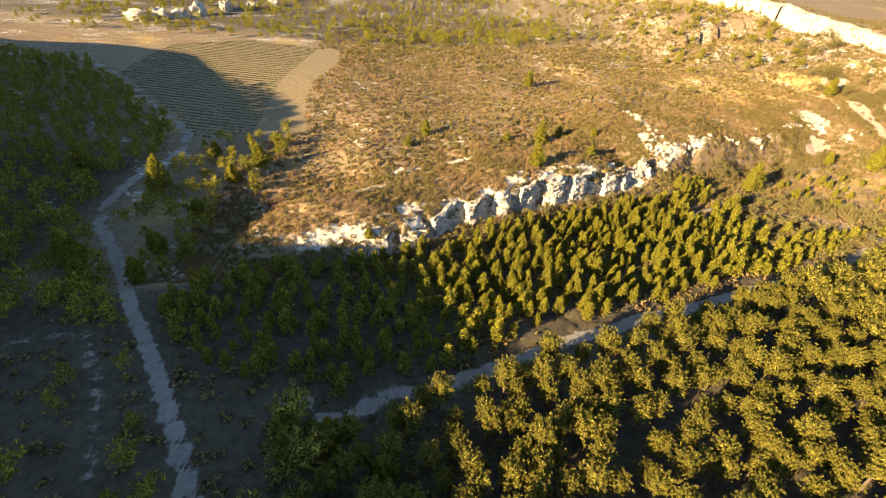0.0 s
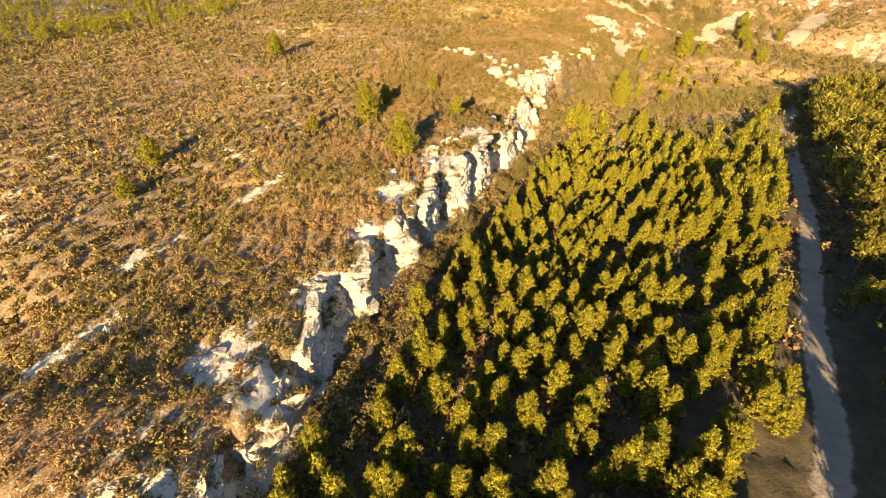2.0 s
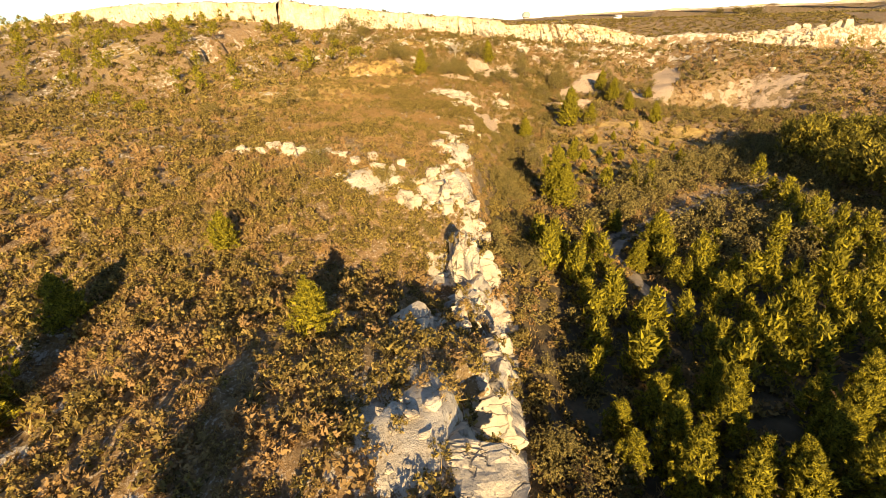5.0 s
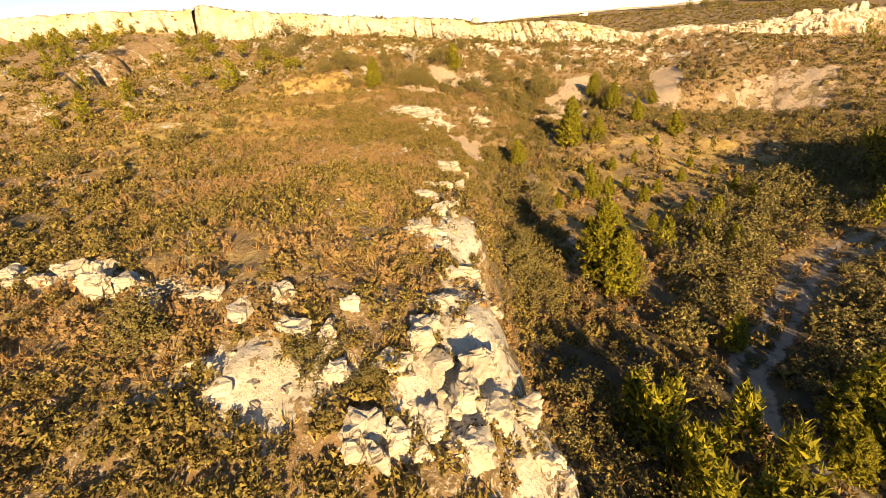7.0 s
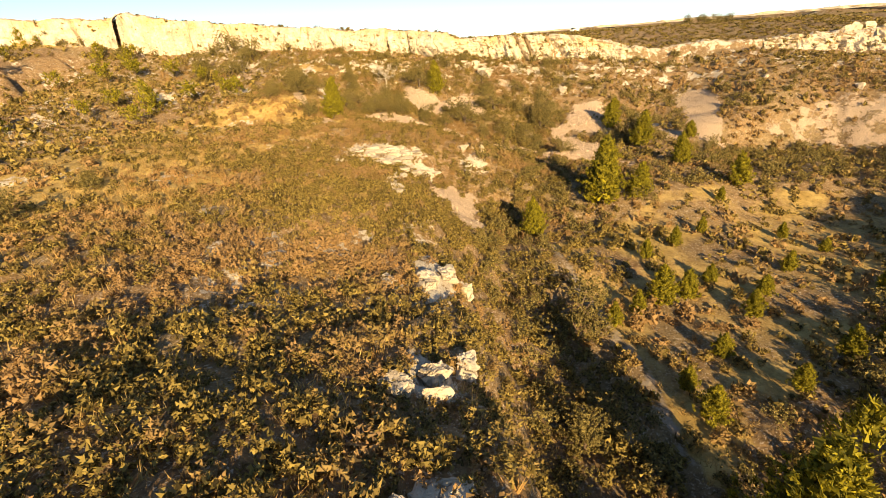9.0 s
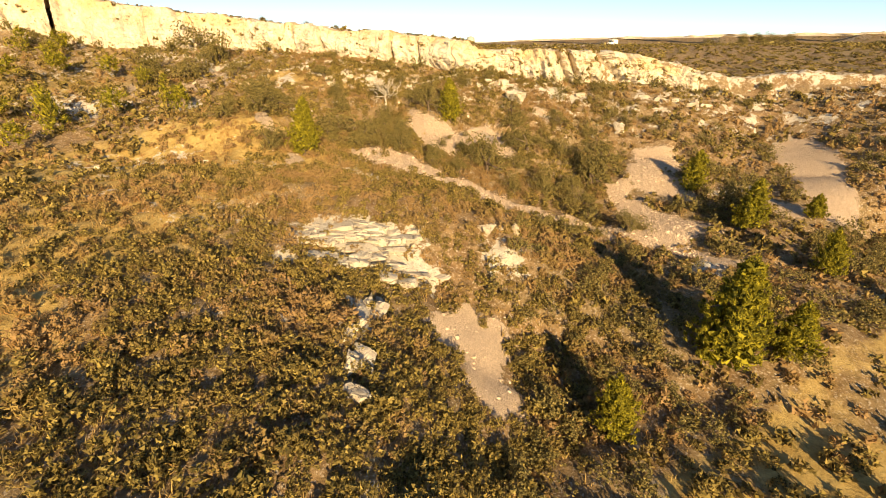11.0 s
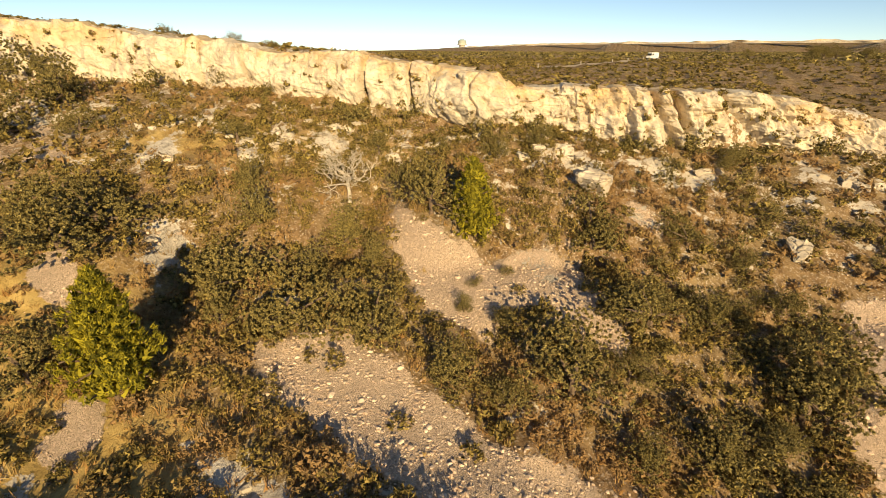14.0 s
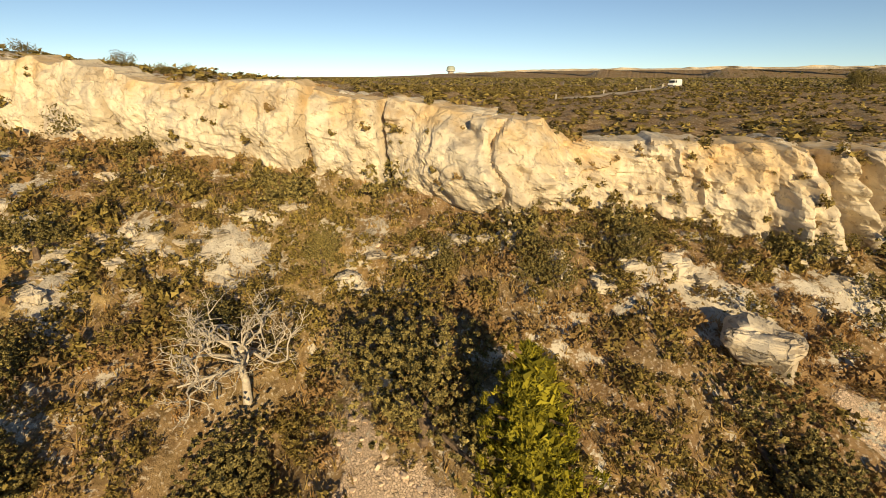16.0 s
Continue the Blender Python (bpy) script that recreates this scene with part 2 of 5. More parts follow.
# upper cliff: x, y, top, foot, from its far end in the north
WALL = [(0, 480, 20, 19.6), (60, 350, 30, 29.5), (88, 285, 37, 36), (98, 245, 41.0, 38), (104, 226, 42.2, 37.8), (111.5, 202, 42.0, 37.6), (118, 193.5, 41.8, 37.4), (121.5, 188.5, 41.2, 36.6), (119.8, 183.5, 42.4, 35.4),
        (122.5, 178.5, 41, 35), (129, 170, 39.8, 35.0), (133, 162, 38.9, 34.6), (135.4, 155, 38.0, 34.2), (136.6, 148, 37.2, 33.9), (137.4, 141, 36.9, 33.9), (138.4, 136, 36.3, 33.4)]
WALL += [(138.6, 133, 35.9, 33.0), (137.6, 130.3, 35.7, 32.6), (138.2, 127.6, 35.3, 32.2), (141, 125.5, 34.4, 31.6), (142.4, 120, 34.5, 30.8), (143.6, 115, 34.5, 30.4), (146.2, 110, 34.3, 30.2),
        (148.4, 104.5, 33.4, 30.1), (149.2, 99, 31.8, 29.4), (149.6, 94, 31.2, 29.6), (151, 87, 32.0, 30.6), (152, 79, 31.6, 30.4), (152.5, 72, 32.2, 29.8), (151.5, 63, 32.4, 28.8), (160, 50, 33, 28.5), (190, 20, 34, 29)]
HILL = [(-34, 52, 16.8), (-20, 58, 20.2), (-2, 61, 21.7), (4.5, 68, 22.0), (17, 77, 23.0), (31, 88, 23.2), (46, 98, 24.8), (58, 97, 24.6), (55, 120, 24.0),
        (20, 98, 21.6), (-5, 89, 20.4), (-24, 78, 17.6), (30, 147, 19.8), (0, 130, 18.5), (0, 225, 16.8), (60, 165, 22), (80, 112, 23.6), (97, 121, 24.2), (102, 131, 25.2),
        (96, 141, 25.2), (116, 133, 25.8), (116, 146, 28.6), (93, 195, 26.3), (110, 175, 29.5), (-34, 100, 16.4), (-32, 66, 17.0)]
VALE = [(-70, 20, 20.0), (-45, 40, 20.2), (-33, 39.5, 20.2), (-6, 30, 19.9), (12, 37.5, 19.8), (22, 43, 19.6), (40, 51, 18.8), (67, 60, 17.4), (10, 54, 18.6), (30, 65, 17.8), (54, 80, 16.8),
        (82, 97, 16.4), (92, 100, 17.4), (100, 76, 16.8), (122, 78, 18.6), (109, 99, 19.4), (120, 105, 20.8), (119, 115, 21.4), (0, 5, 20.0), (50, 25, 20.0), (90, 45, 18.5), (-50, 86, 17.2),
        (-40, 66, 18.8), (-38, 100, 16.6), (128, 100, 21.9), (135, 85, 23.4), (136, 60, 22.0)]
# single heights of the slope under the tall cliff and of the hill, to which the land is drawn
SPOTS = [(132.6, 138.9, 30.7), (127, 141.9, 30.3), (130.5, 142.3, 31.4), (140, 115.5, 29.5), (136.9, 113.5, 27.1), (129.5, 131.7, 27.7), (127.6, 124, 26.1), (128.6, 119.3, 25.5), (114.9, 132, 24.8), (121.5, 123.1, 23.9),
         (123.9, 113.5, 23.1), (133.1, 105.2, 23.8), (132.3, 101.3, 23.6), (106.8, 123.5, 24.5), (103.9, 122.2, 24.4), (116.5, 168.7, 30.2), (103, 113, 22.5), (123.2, 102.7, 20.7), (140, 87.7, 25.1), (134.5, 88.1, 23.4),
         (98.2, 114, 20.9), (96.1, 119, 22.9), (103.3, 111.5, 22.0), (122.6, 104.5, 20.8), (128.4, 95, 21.4), (110.5, 99.1, 20.0), (122.3, 158.7, 30.8), (114.6, 127.5, 24.0), (114.7, 119, 22.5), (115.8, 112.6, 20.5)]
SPOTS += [(124.3, 107.3, 21.6), (129, 123, 25.8), (131.6, 116.9, 26.3), (111.7, 128.7, 24.0), (121.2, 126.3, 25.0), (106.2, 147.3, 26.5), (106.9, 182.5, 30.1), (97.1, 214.6, 32.4), (141.1, 89.7, 24.3), (99.7, 119.8, 23.9)]
SPOTS += [(66.6, 99.7, 22.5), (64.4, 102.1, 23.7), (59.1, 96.1, 24.2), (87.5, 98.1, 17.2), (50.7, 99.5, 25.4), (44.9, 93.6, 23.2), (47.9, 91.4, 23.8), (47.9, 87.9, 20.8), (52.2, 92.5, 23.5), (77.3, 105, 21.7), (46.4, 93.9, 24.2),
          (69.8, 78.9, 16.3), (-15.9, 63.5, 22.8), (-9.5, 62.1, 22.6), (-10.6, 55.9, 20.2), (97.7, 137.2, 25.1), (102, 125.3, 24.9), (79.1, 165.1, 23.3), (54.7, 120.1, 23.9), (42.7, 86.6, 19.9), (52.1, 86.5, 18.0), (18, 75.9, 22.7)]


def pull(x, y, side, x0, y0, side0):
    """How much two places of the land hang together; places above and below the low cliff hardly do."""
    r = (x[:, None] - x0[None]) ** 2 + (y[:, None] - y0[None]) ** 2 + 90 * (side[:, None] - side0[None]) ** 2
    return np.exp(-r / (2 * 5.5 ** 2))


def ground(x, y):
    """The height of the bare land on the plan, before the small unevenness."""
    x, y = np.asarray(x, float), np.asarray(y, float)
    z, side, e = rough_ground(x, y)
    near = (x > -45) & (x < 160) & (y > 40) & (y < 240)
    add = (pull(x[near], y[near], side[near], *SPOT_AT) @ SPOT_PULL) * smooth(-0.5, 2.0, e[near])
    z[near] += add
    return z


def rough_ground(x, y):
    """The lie of the land from its large forms; also which side of the low cliff a place is on, and how far from the tall one."""
    d, s = along(SCARP, x, y)
    hill, vale = land(HILL, x, y, 14), land(VALE, x, y, 14)
    vale = vale + np.clip(18.2 - vale, 0, 3) * smooth(-5.5, -0.8, d) * smooth(2, 5, s) * smooth(19, 16, s)
    width = np.interp(s, [0, 3, 5, 12.2, 13.6, 16, 18, 20, 22, 25], [7, 4, 1.0, 1.0, 2.0, 1.5, 1.8, 4.5, 7, 12])
    saw = (1.06 * s + 0.22 * rough(x, y, 13, 3)) % 1.0
    wig = (1.5 * (1 - saw) - 0.9) * smooth(3.5, 5, s) * (1 - smooth(12.5, 14, s)) + 0.5 * rough(x, y, 7, 3)
    w = smooth(-width, width, d + wig - 0.3)
    # far west and east of the line the two lands are one
    z = vale + (hill - vale) * w
    # foot of the upper cliff
    e, q = along(WALL, x, y)
    e = -e
    foot, top = level(WALL, q, 3), level(WALL, q, 2)
    run = np.interp(q, [0, 5, 8, 12, 15, 18, 22, 25, 31], [60, 40, 24, 22, 17, 11.5, 15, 17, 30])
    t = np.clip(e / run, 0, 1)
    slope = foot + (z - foot) * t ** 1.5
    z = np.where(e >= 0, np.where(e < run, slope, z), z)
    back = np.clip(-e, 0, None)
    plat = top + (35.3 + 0.015 * np.clip(x - 160, 0, 900) - top) * smooth(0, 60, back)
    # the land behind the left end falls away again
    z = np.where(e < 0, foot + (plat - foot) * smooth(0.1, 1.3, back), z)
    # far rim of the table land
    z = z + 8 * smooth(395, 402, 0.93 * (x - 150) - 0.37 * (y - 110)) * smooth(-330, 60, 230 - y) * smooth(900, 300, np.abs(y - 60))
    # the wooded ridge to the west, which shades the field and the valley floor
    across, down = 0.8 * x + 0.6 * y, 0.8 * y - 0.6 * x
    foot_at = np.interp(down, [0, 50, 90, 150], [-30, -18, -4, -6])
    crest = np.interp(down, [-130, -20, 30, 46, 54, 62, 75, 90, 102, 112, 150, 170, 190, 215, 245], [0, 36, 39.3, 37.5, 33, 27, 23, 23, 27, 30.5, 33, 33, 26, 8, 0])
    z = z + 0.92 * crest * smooth(0, 62, foot_at - across)
    z = z + 4 * smooth(238, 300, y - 0.15 * x) * smooth(110, 40, x) * (0.8 + 0.3 * rough(x, y, 90, 9))
    z = z + 7 * smooth(330, 700, np.hypot(x - 20, y - 60)) * smooth(140, -60, x) * (0.7 + 0.4 * rough(x, y, 300, 5))
    return z, w, e


spot_x, spot_y, spot_z = np.array(SPOTS, float).T
base_z, spot_w, _ = rough_ground(spot_x, spot_y)
SPOT_AT = (spot_x, spot_y, spot_w)
SPOT_PULL = np.linalg.solve(pull(spot_x, spot_y, spot_w, *SPOT_AT) + 0.12 * np.eye(len(SPOTS)), spot_z - base_z)


# ---- cover of the land, on the plan ----
ROAD = [(-14, 12), (-18.9, 21.1), (-21.6, 25.2), (-25.4, 30.5), (-29.2, 35.5), (-33.1, 40.1), (-41.6, 51.5), (-46.5, 57.7), (-51.2, 62.3), (-52.8, 69.9), (-52.8, 77.1), (-51.1, 91.1), (-52.8, 98.9), (-61.4, 108.6), (-71.4, 117.1), (-83.7, 128.9), (-105.1, 147.5)]
TRACK = [(-13.3, 29.9), (-7.3, 27.3), (-3.3, 30.2), (1.3, 31.4), (6.7, 34.0), (12.7, 36.8), (18.2, 39.8), (23.0, 41.5), (27.7, 43.9), (35.0, 47.0), (44.6, 50.8), (61.6, 58.2), (76.6, 66.4), (90, 71)]
FORK = [(-58, 28), (-42.4, 35.1), (-38.2, 36.6), (-36.2, 36.7), (-32.9, 32.2), (-30.4, 28.9), (-27.6, 23.2), (-26.3, 19.4)]
TWIN = [(82, 70), (77.3, 74.2), (74.7, 76.5), (71.5, 77.9), (67.6, 79.2), (63.2, 80.7), (61.2, 81.7), (57.9, 81.5), (56.1, 80.2), (50, 76)]
FIELD = [(-107, 153.6), (-65.3, 176.9), (-33.0, 171.5), (-30.5, 157.6), (-34.2, 137.6), (-33.1, 122.1), (-28.5, 105.1), (-37.3, 102.1), (-51.0, 97.9), (-61.2, 110.6), (-82.5, 130.5)]
MEADOW = [(91.9, 101.3), (96.4, 96.9), (103, 93.5), (110, 86), (112, 73.2), (104.7, 73.2), (93.5, 78.0), (83.5, 83.6), (76.4, 88.6), (71.1, 91.1), (79.2, 94.0), (86.4, 97.9)]
PATH = [(97, 103), (92.6, 101.7), (87.5, 98.8), (83.2, 96.2), (78.4, 93.6), (72.2, 91.8)]
THICK = [(79, 108), (85, 127), (93, 123.5), (94.5, 113.5), (101, 110), (110, 108), (108, 100), (95, 104), (86, 106)]
# screes: outlines on the plan
FANS = [[(129.7, 132.1), (127.8, 129.9), (127.4, 126.9), (127.5, 124.3), (128.9, 122.7), (130.1, 119.7), (126.8, 119.4), (125.0, 118.1), (123.5, 116.6), (122.9, 117.3), (123.9, 119.8), (124.2, 121.5), (123.4, 122.4), (121.5, 122.6), (121.0, 123.8), (121.6, 126.3), (122.2, 127.5), (124.6, 129.4), (125.8, 131.0)],
        [(115.4, 132.4), (116.4, 130.9), (117.9, 129.9), (118.1, 126.6), (117.0, 123.0), (116.3, 120.1), (117.2, 117.2), (116.8, 112.5), (116.4, 108.3), (115.3, 105.0), (114.6, 101.8), (113.0, 102.0), (112.6, 104.5), (113.5, 106.3), (114.2, 109.7), (113.8, 114.4), (113.3, 116.9), (113.4, 119.1), (112.1, 121.0), (112.3, 124.0), (113.1, 127.6)],
        [(125.1, 108.0), (125.6, 105.7), (123.4, 104.3), (121.8, 102.0), (119.4, 98.8), (118.2, 97.2), (116.3, 98.7), (115.2, 100.0), (114.0, 98.5), (112.1, 94.9), (111.0, 95.5), (112.0, 99.6), (113.0, 102.0), (114.9, 103.9), (118.1, 104.6), (121.5, 106.4)],
        [(133.4, 105.5), (134.4, 101.3), (131.2, 100.5), (127.8, 101.2), (126.2, 99.4), (123.6, 98.5), (123.9, 101.3), (124.6, 104.4), (126.2, 105.7)], [(142.3, 89.7), (140.6, 86.9), (134.5, 85.7), (128.2, 86.2), (124.4, 86.1), (123.6, 88.6), (127.4, 89.6), (134.7, 90.6), (139.0, 91.8)],
        [(128.3, 93.1), (123.6, 89.3), (122.2, 92.4), (127.0, 94.5)]]
FANS += [[(128.9, 81.8), (132.4, 76.8), (135.3, 71.2), (133.7, 64.5), (124.6, 65.9), (126.6, 71.0), (129.3, 76.5)], [(108.8, 163.1), (116.0, 168.0), (118.8, 161.0), (124.8, 159.7), (123.9, 154.2), (120.2, 151.1), (115.9, 154.9), (112.8, 160.4)],
         [(112.0, 155.5), (114.9, 152.9), (112.3, 147.0), (110.8, 152.1)], [(94.6, 113.4), (98.0, 111.9), (99.0, 109.3), (96.0, 108.8), (92.6, 106.8), (91.1, 107.6), (91.6, 109.1), (93.2, 110.6), (93.8, 112.4)]]
SCREES = [(113.2, 140.6, 1.8, 0.8, 60), (118.3, 140.2, 1.2, 0.7, 0), (134, 116.6, 1.4, 0.8, 60), (109, 133.5, 1.6, 0.9, 30)]
# bare limestone: outlines on the plan
BARE = [[(98.9, 122.3), (100.1, 120.4), (100.6, 117.8), (101.7, 116.7), (100.6, 115.8), (99.4, 116.0), (99.3, 114.5), (98.9, 113.8), (97.4, 113.6), (96.7, 115.2), (95.5, 116.5), (95.0, 118.1), (95.4, 119.5), (96.5, 120.1), (95.5, 121.9), (96.1, 123.4), (97.5, 123.4)],
        [(102.4, 112.9), (104.5, 111.9), (103.4, 109.9), (102.1, 109.8), (101.2, 111.6)], [(93.5, 122.9), (94.3, 121.7), (93.2, 119.8), (92.4, 121.4)], [(110.2, 100.6), (111.7, 98.6), (110.9, 96.6), (109.1, 97.4), (109.3, 99.4)], [(126.9, 97.8), (130.7, 92.7), (128.5, 93.0), (125.9, 97.1)],
        [(110.7, 130.1), (110.8, 126.1), (107.3, 122.7), (105.7, 123.3), (107.3, 125.3), (109.5, 128.8)]]
OUTCROPS = [(45.2, 95.6, 1.5, 2.6, 25), (47.2, 91.4, 1.7, 1.6, 25), (47.6, 88.9, 1.5, 0.8, 25), (49.5, 91, 3.4, 1.4, 20), (52, 92.6, 2.6, 1.2, 30), (56.4, 94.8, 2.8, 1.2, 20), (46.2, 104.5, 0.9, 4.5, 8), (74.6, 103.6, 2.8, 1.2, 30), (59, 96.4, 1.6, 0.8, 20), (67, 100.4, 1.8, 0.9, 40),
            (91, 114.5, 3, 1.0, 20), (131.5, 139, 2.2, 1.0, 60), (137, 121.5, 1.6, 2.6, 0), (139.5, 115, 1.6, 4, 10), (124, 147, 3, 1.2, 30), (128, 143, 1.6, 0.8, 70), (126.6, 141.6, 1.8, 0.9, 60), (130.6, 142.2, 1.6, 0.9, 60), (132.6, 138.8, 1.4, 0.8, 60)]
OUTCROPS += [(-14, 57, 8, 1.6, 18), (-3, 64, 3, 2, 30), (-10, 71, 4, 2.2, 20), (6, 84, 3, 1.3, 20), (20, 90, 2.5, 1.2, 10), (-5, 80, 4, 1.3, 20), (112, 152, 4, 1.5, 0), (118, 140, 2.0, 1.0, 20)]


# crags of the low cliff: x, y on the plan, half sizes in metres, turn
CRAGS = [(-16, 55.4, 4.5, 2.0, 2.4, 18), (-8.5, 57.6, 3.6, 2.0, 2.6, 20), (-1.8, 61.2, 3.2, 2.2, 3.0, 40), (4.2, 67.2, 3.6, 2.4, 3.2, 45), (9.8, 70.8, 3.2, 2.6, 3.2, 30), (14.8, 74, 3.6, 3.0, 3.3, 28),
         (21.6, 77.4, 4.8, 3.6, 3.7, 22), (29.5, 81.2, 4.4, 3.3, 3.6, 28), (36.5, 84.5, 3.6, 2.8, 3.5, 26), (42.2, 87.6, 3.0, 2.2, 3.2, 30)]


def blob(spots, x, y):
    """1 inside any of the ellipses x, y, half length, half width, turn; falling off outside."""
    out = np.zeros(x.shape)
    for sx, sy, a, b, turn in spots:
        c, s = math.cos(radians(turn)), math.sin(radians(turn))
        u, v = ((x - sx) * c + (y - sy) * s) / a, (-(x - sx) * s + (y - sy) * c) / b
        out = np.maximum(out, np.clip(1.5 - np.hypot(u, v), 0, 1))
    return out


def inside(line, x, y):
    """1 inside a closed line on the plan."""
    odd = np.zeros(x.shape, bool)
    p = list(line)
    for (x0, y0), (x1, y1) in zip(p, p[1:] + p[:1]):
        odd ^= ((y0 > y) != (y1 > y)) & (x < (x1 - x0) * (y - y0) / (y1 - y0 + 1e-12) + x0)
    return odd.astype(float)


def ribbon(line, x, y, half):
    d = np.abs(along(line, x, y)[0])
    return np.clip(1.25 - 0.75 * d / half, 0, 1)


def cover(x, y):
    """What covers the land, each 0 to 1."""
    d, s = along(SCARP, x, y)
    e = -along(WALL, x, y)[0]
    road = np.maximum.reduce([ribbon(ROAD, x, y, 0.78), ribbon(TRACK, x, y, 0.8), 0.5 * ribbon(FORK, x, y, 0.8), 0.52 * ribbon(PATH, x, y, 0.5),
                              0.8 * np.maximum(ribbon([(a + 0.45, b + 0.5) for a, b in TWIN], x, y, 0.36), ribbon([(a - 0.45, b - 0.5) for a, b in TWIN], x, y, 0.36))])
    gravel = blob(SCREES, x, y)
    for fan, most in zip(FANS, [0.9] * 6 + [0.54, 0.6, 0.6] + [0.9]):
        gravel = np.maximum(gravel, np.clip(0.48 + 0.42 * np.abs(along(fan + fan[:1], x, y)[0]) * (2 * inside(fan, x, y) - 1), 0, most))
    gravel = np.maximum(gravel, 0.3 * smooth(0.35, 0.7, rough(x, y, 9, 21)) * (e > 0) * (e < 14))
    rock = np.maximum(0.76 * blob(OUTCROPS, x, y), 0.9 * smooth(1.6, 0.3, np.abs(d + 0.2)) * smooth(2.5, 4, s) * smooth(15, 13, s))
    for edge in BARE:
        rock = np.maximum(rock, np.clip(0.5 + 0.5 * np.abs(along(edge + edge[:1], x, y)[0]) * (2 * inside(edge, x, y) - 1), 0, 0.85))
    rock = np.maximum(rock, (0.31 + 0.26 * rough(x, y, 4.5, 22)) * smooth(12, 2, np.abs(e - 4)) * (e > -1) * smooth(185, 170, y))
    rock = np.maximum(rock, 0.42 * (smooth(0.3, 0.8, rough(x, y, 14, 4)) * (d > 2) * (x < 130)))
    rock = np.maximum(rock, 0.6 * smooth(4, 0, np.abs(e + 2.2)))
    rock = np.maximum(rock, 0.8 * blob([(a, b, ha / K, hb / K, turn) for a, b, ha, hb, hc, turn in CRAGS], x, y))
    rim = 0.93 * (x - 150) - 0.37 * (y - 110)
    rock = np.maximum(rock, 0.45 * smooth(393, 397, rim) * smooth(404, 401, rim))
    rock = np.maximum(rock, (0.22 + 0.25 * rough(x, y, 19, 24)) * smooth(140, 160, y) * (e > 4))
    hill = smooth(0, 4, d)
    grass = hill * np.clip(0.1 + 1.0 * blob([(92, 138, 26, 12, 12)], x, y) + 0.3 * rough(x, y, 30, 7) + 0.1 * smooth(150, 170, y), 0, 1)
    grass = grass * (1 - 0.8 * inside(THICK, x, y))
    grass = np.maximum(grass, inside(MEADOW, x, y) * (0.45 + 0.25 * rough(x, y, 8, 41)))
    grass = np.maximum(grass, 0.3 * (e < -4))
    vale = smooth(1, -2, d) * smooth(76, 62, x)
    field = inside(FIELD, x, y)
    wood = np.maximum(vale, smooth(-45, -60, x) * smooth(95, 80, y)) * (1 - field)
    wood = np.maximum(wood, 0.8 * smooth(185, 200, y) * smooth(80, 60, x) * (1 - field))
    return dict(road=road * 1.0, gravel=gravel, rock=rock * (1 - field), grass=grass, field=field, wood=wood * (1 - inside(MEADOW, x, y)))


def surface(x, y):
    """The ground on the plan with its ledges and small bumps."""
    z = ground(x, y)
    c = cover(x, y)
    tame = 1 - np.maximum.reduce([smooth(0.3, 0.8, c["road"]), c["field"], smooth(0.4, 0.9, c["gravel"]), 0.85 * inside(MEADOW, x, y)])
    z = z + tame * (0.16 * rough(x, y, 5, 31) + 0.09 * rough(x, y, 1.9, 32) + 0.05 * rough(x, y, 0.9, 33))
    # limestone ledges
    k = smooth(0.35, 0.75, c["rock"] + 0.25 * rough(x, y, 3.1, 34))
    u = (z + 0.25 * rough(x, y, 4, 35)) / 0.62
    step = (np.floor(u) + smooth(0.62, 1.0, u - np.floor(u))) * 0.62
    z = z + k * (step - u * 0.62) * 0.8 + k * 0.14 * np.abs(rough(x, y, 1.3, 36))
    return z


def mesh_of(name, verts, faces, material=None, flat=True, **attrs):
    """A mesh from arrays: corners, and faces all of one count of corners."""
    me = bpy.data.meshes.new(name)
    v, f = np.asarray(verts, np.float32), np.asarray(faces, np.int32)
    n = f.shape[1]
    me.vertices.add(len(v))
    me.vertices.foreach_set("co", v.ravel())
    me.loops.add(f.size)
    me.loops.foreach_set("vertex_index", f.ravel())
    me.polygons.add(len(f))
    me.polygons.foreach_set("loop_start", np.arange(0, f.size, n, dtype=np.int32))
    me.polygons.foreach_set("loop_total", np.full(len(f), n, np.int32))
    me.polygons.foreach_set("use_smooth", np.full(len(f), not flat))
    for key, val in attrs.items():
        a = me.attributes.new(key, "FLOAT", "POINT")
        a.data.foreach_set("value", np.asarray(val, np.float32))
    if material:
        me.materials.append(material)
    me.update(calc_edges=True)
    return me


def grid_faces(nu, nv):
    i = np.arange(nu * nv).reshape(nu, nv)
    return np.stack([i[:-1, :-1], i[1:, :-1], i[1:, 1:], i[:-1, 1:]], -1).reshape(-1, 4)


def axis(a, b, step, far):
    out = np.arange(a, b, step)
    grow = step * np.cumsum(1.09 ** np.arange(1, 120))
    grow = grow[grow < far]
    return np.concatenate([a - grow[::-1], out, b + grow])


gx, gy = axis(-38, 156, 0.46, 2900), axis(44, 164, 0.46, 2900)
px, py = np.meshgrid(gx, gy, indexing="ij")
pz = surface(px, py)
land_mesh = mesh_of("ground", np.stack([px, py, pz], -1).reshape(-1, 3) * K, grid_faces(len(gx), len(gy)), EARTH, False,
                    **{key: val.ravel() for key, val in cover(px, py).items()})
tagged(new("ground", land_mesh), "dry limestone hillside with scrub soil, screes and tracks", "ground", kind="structure")


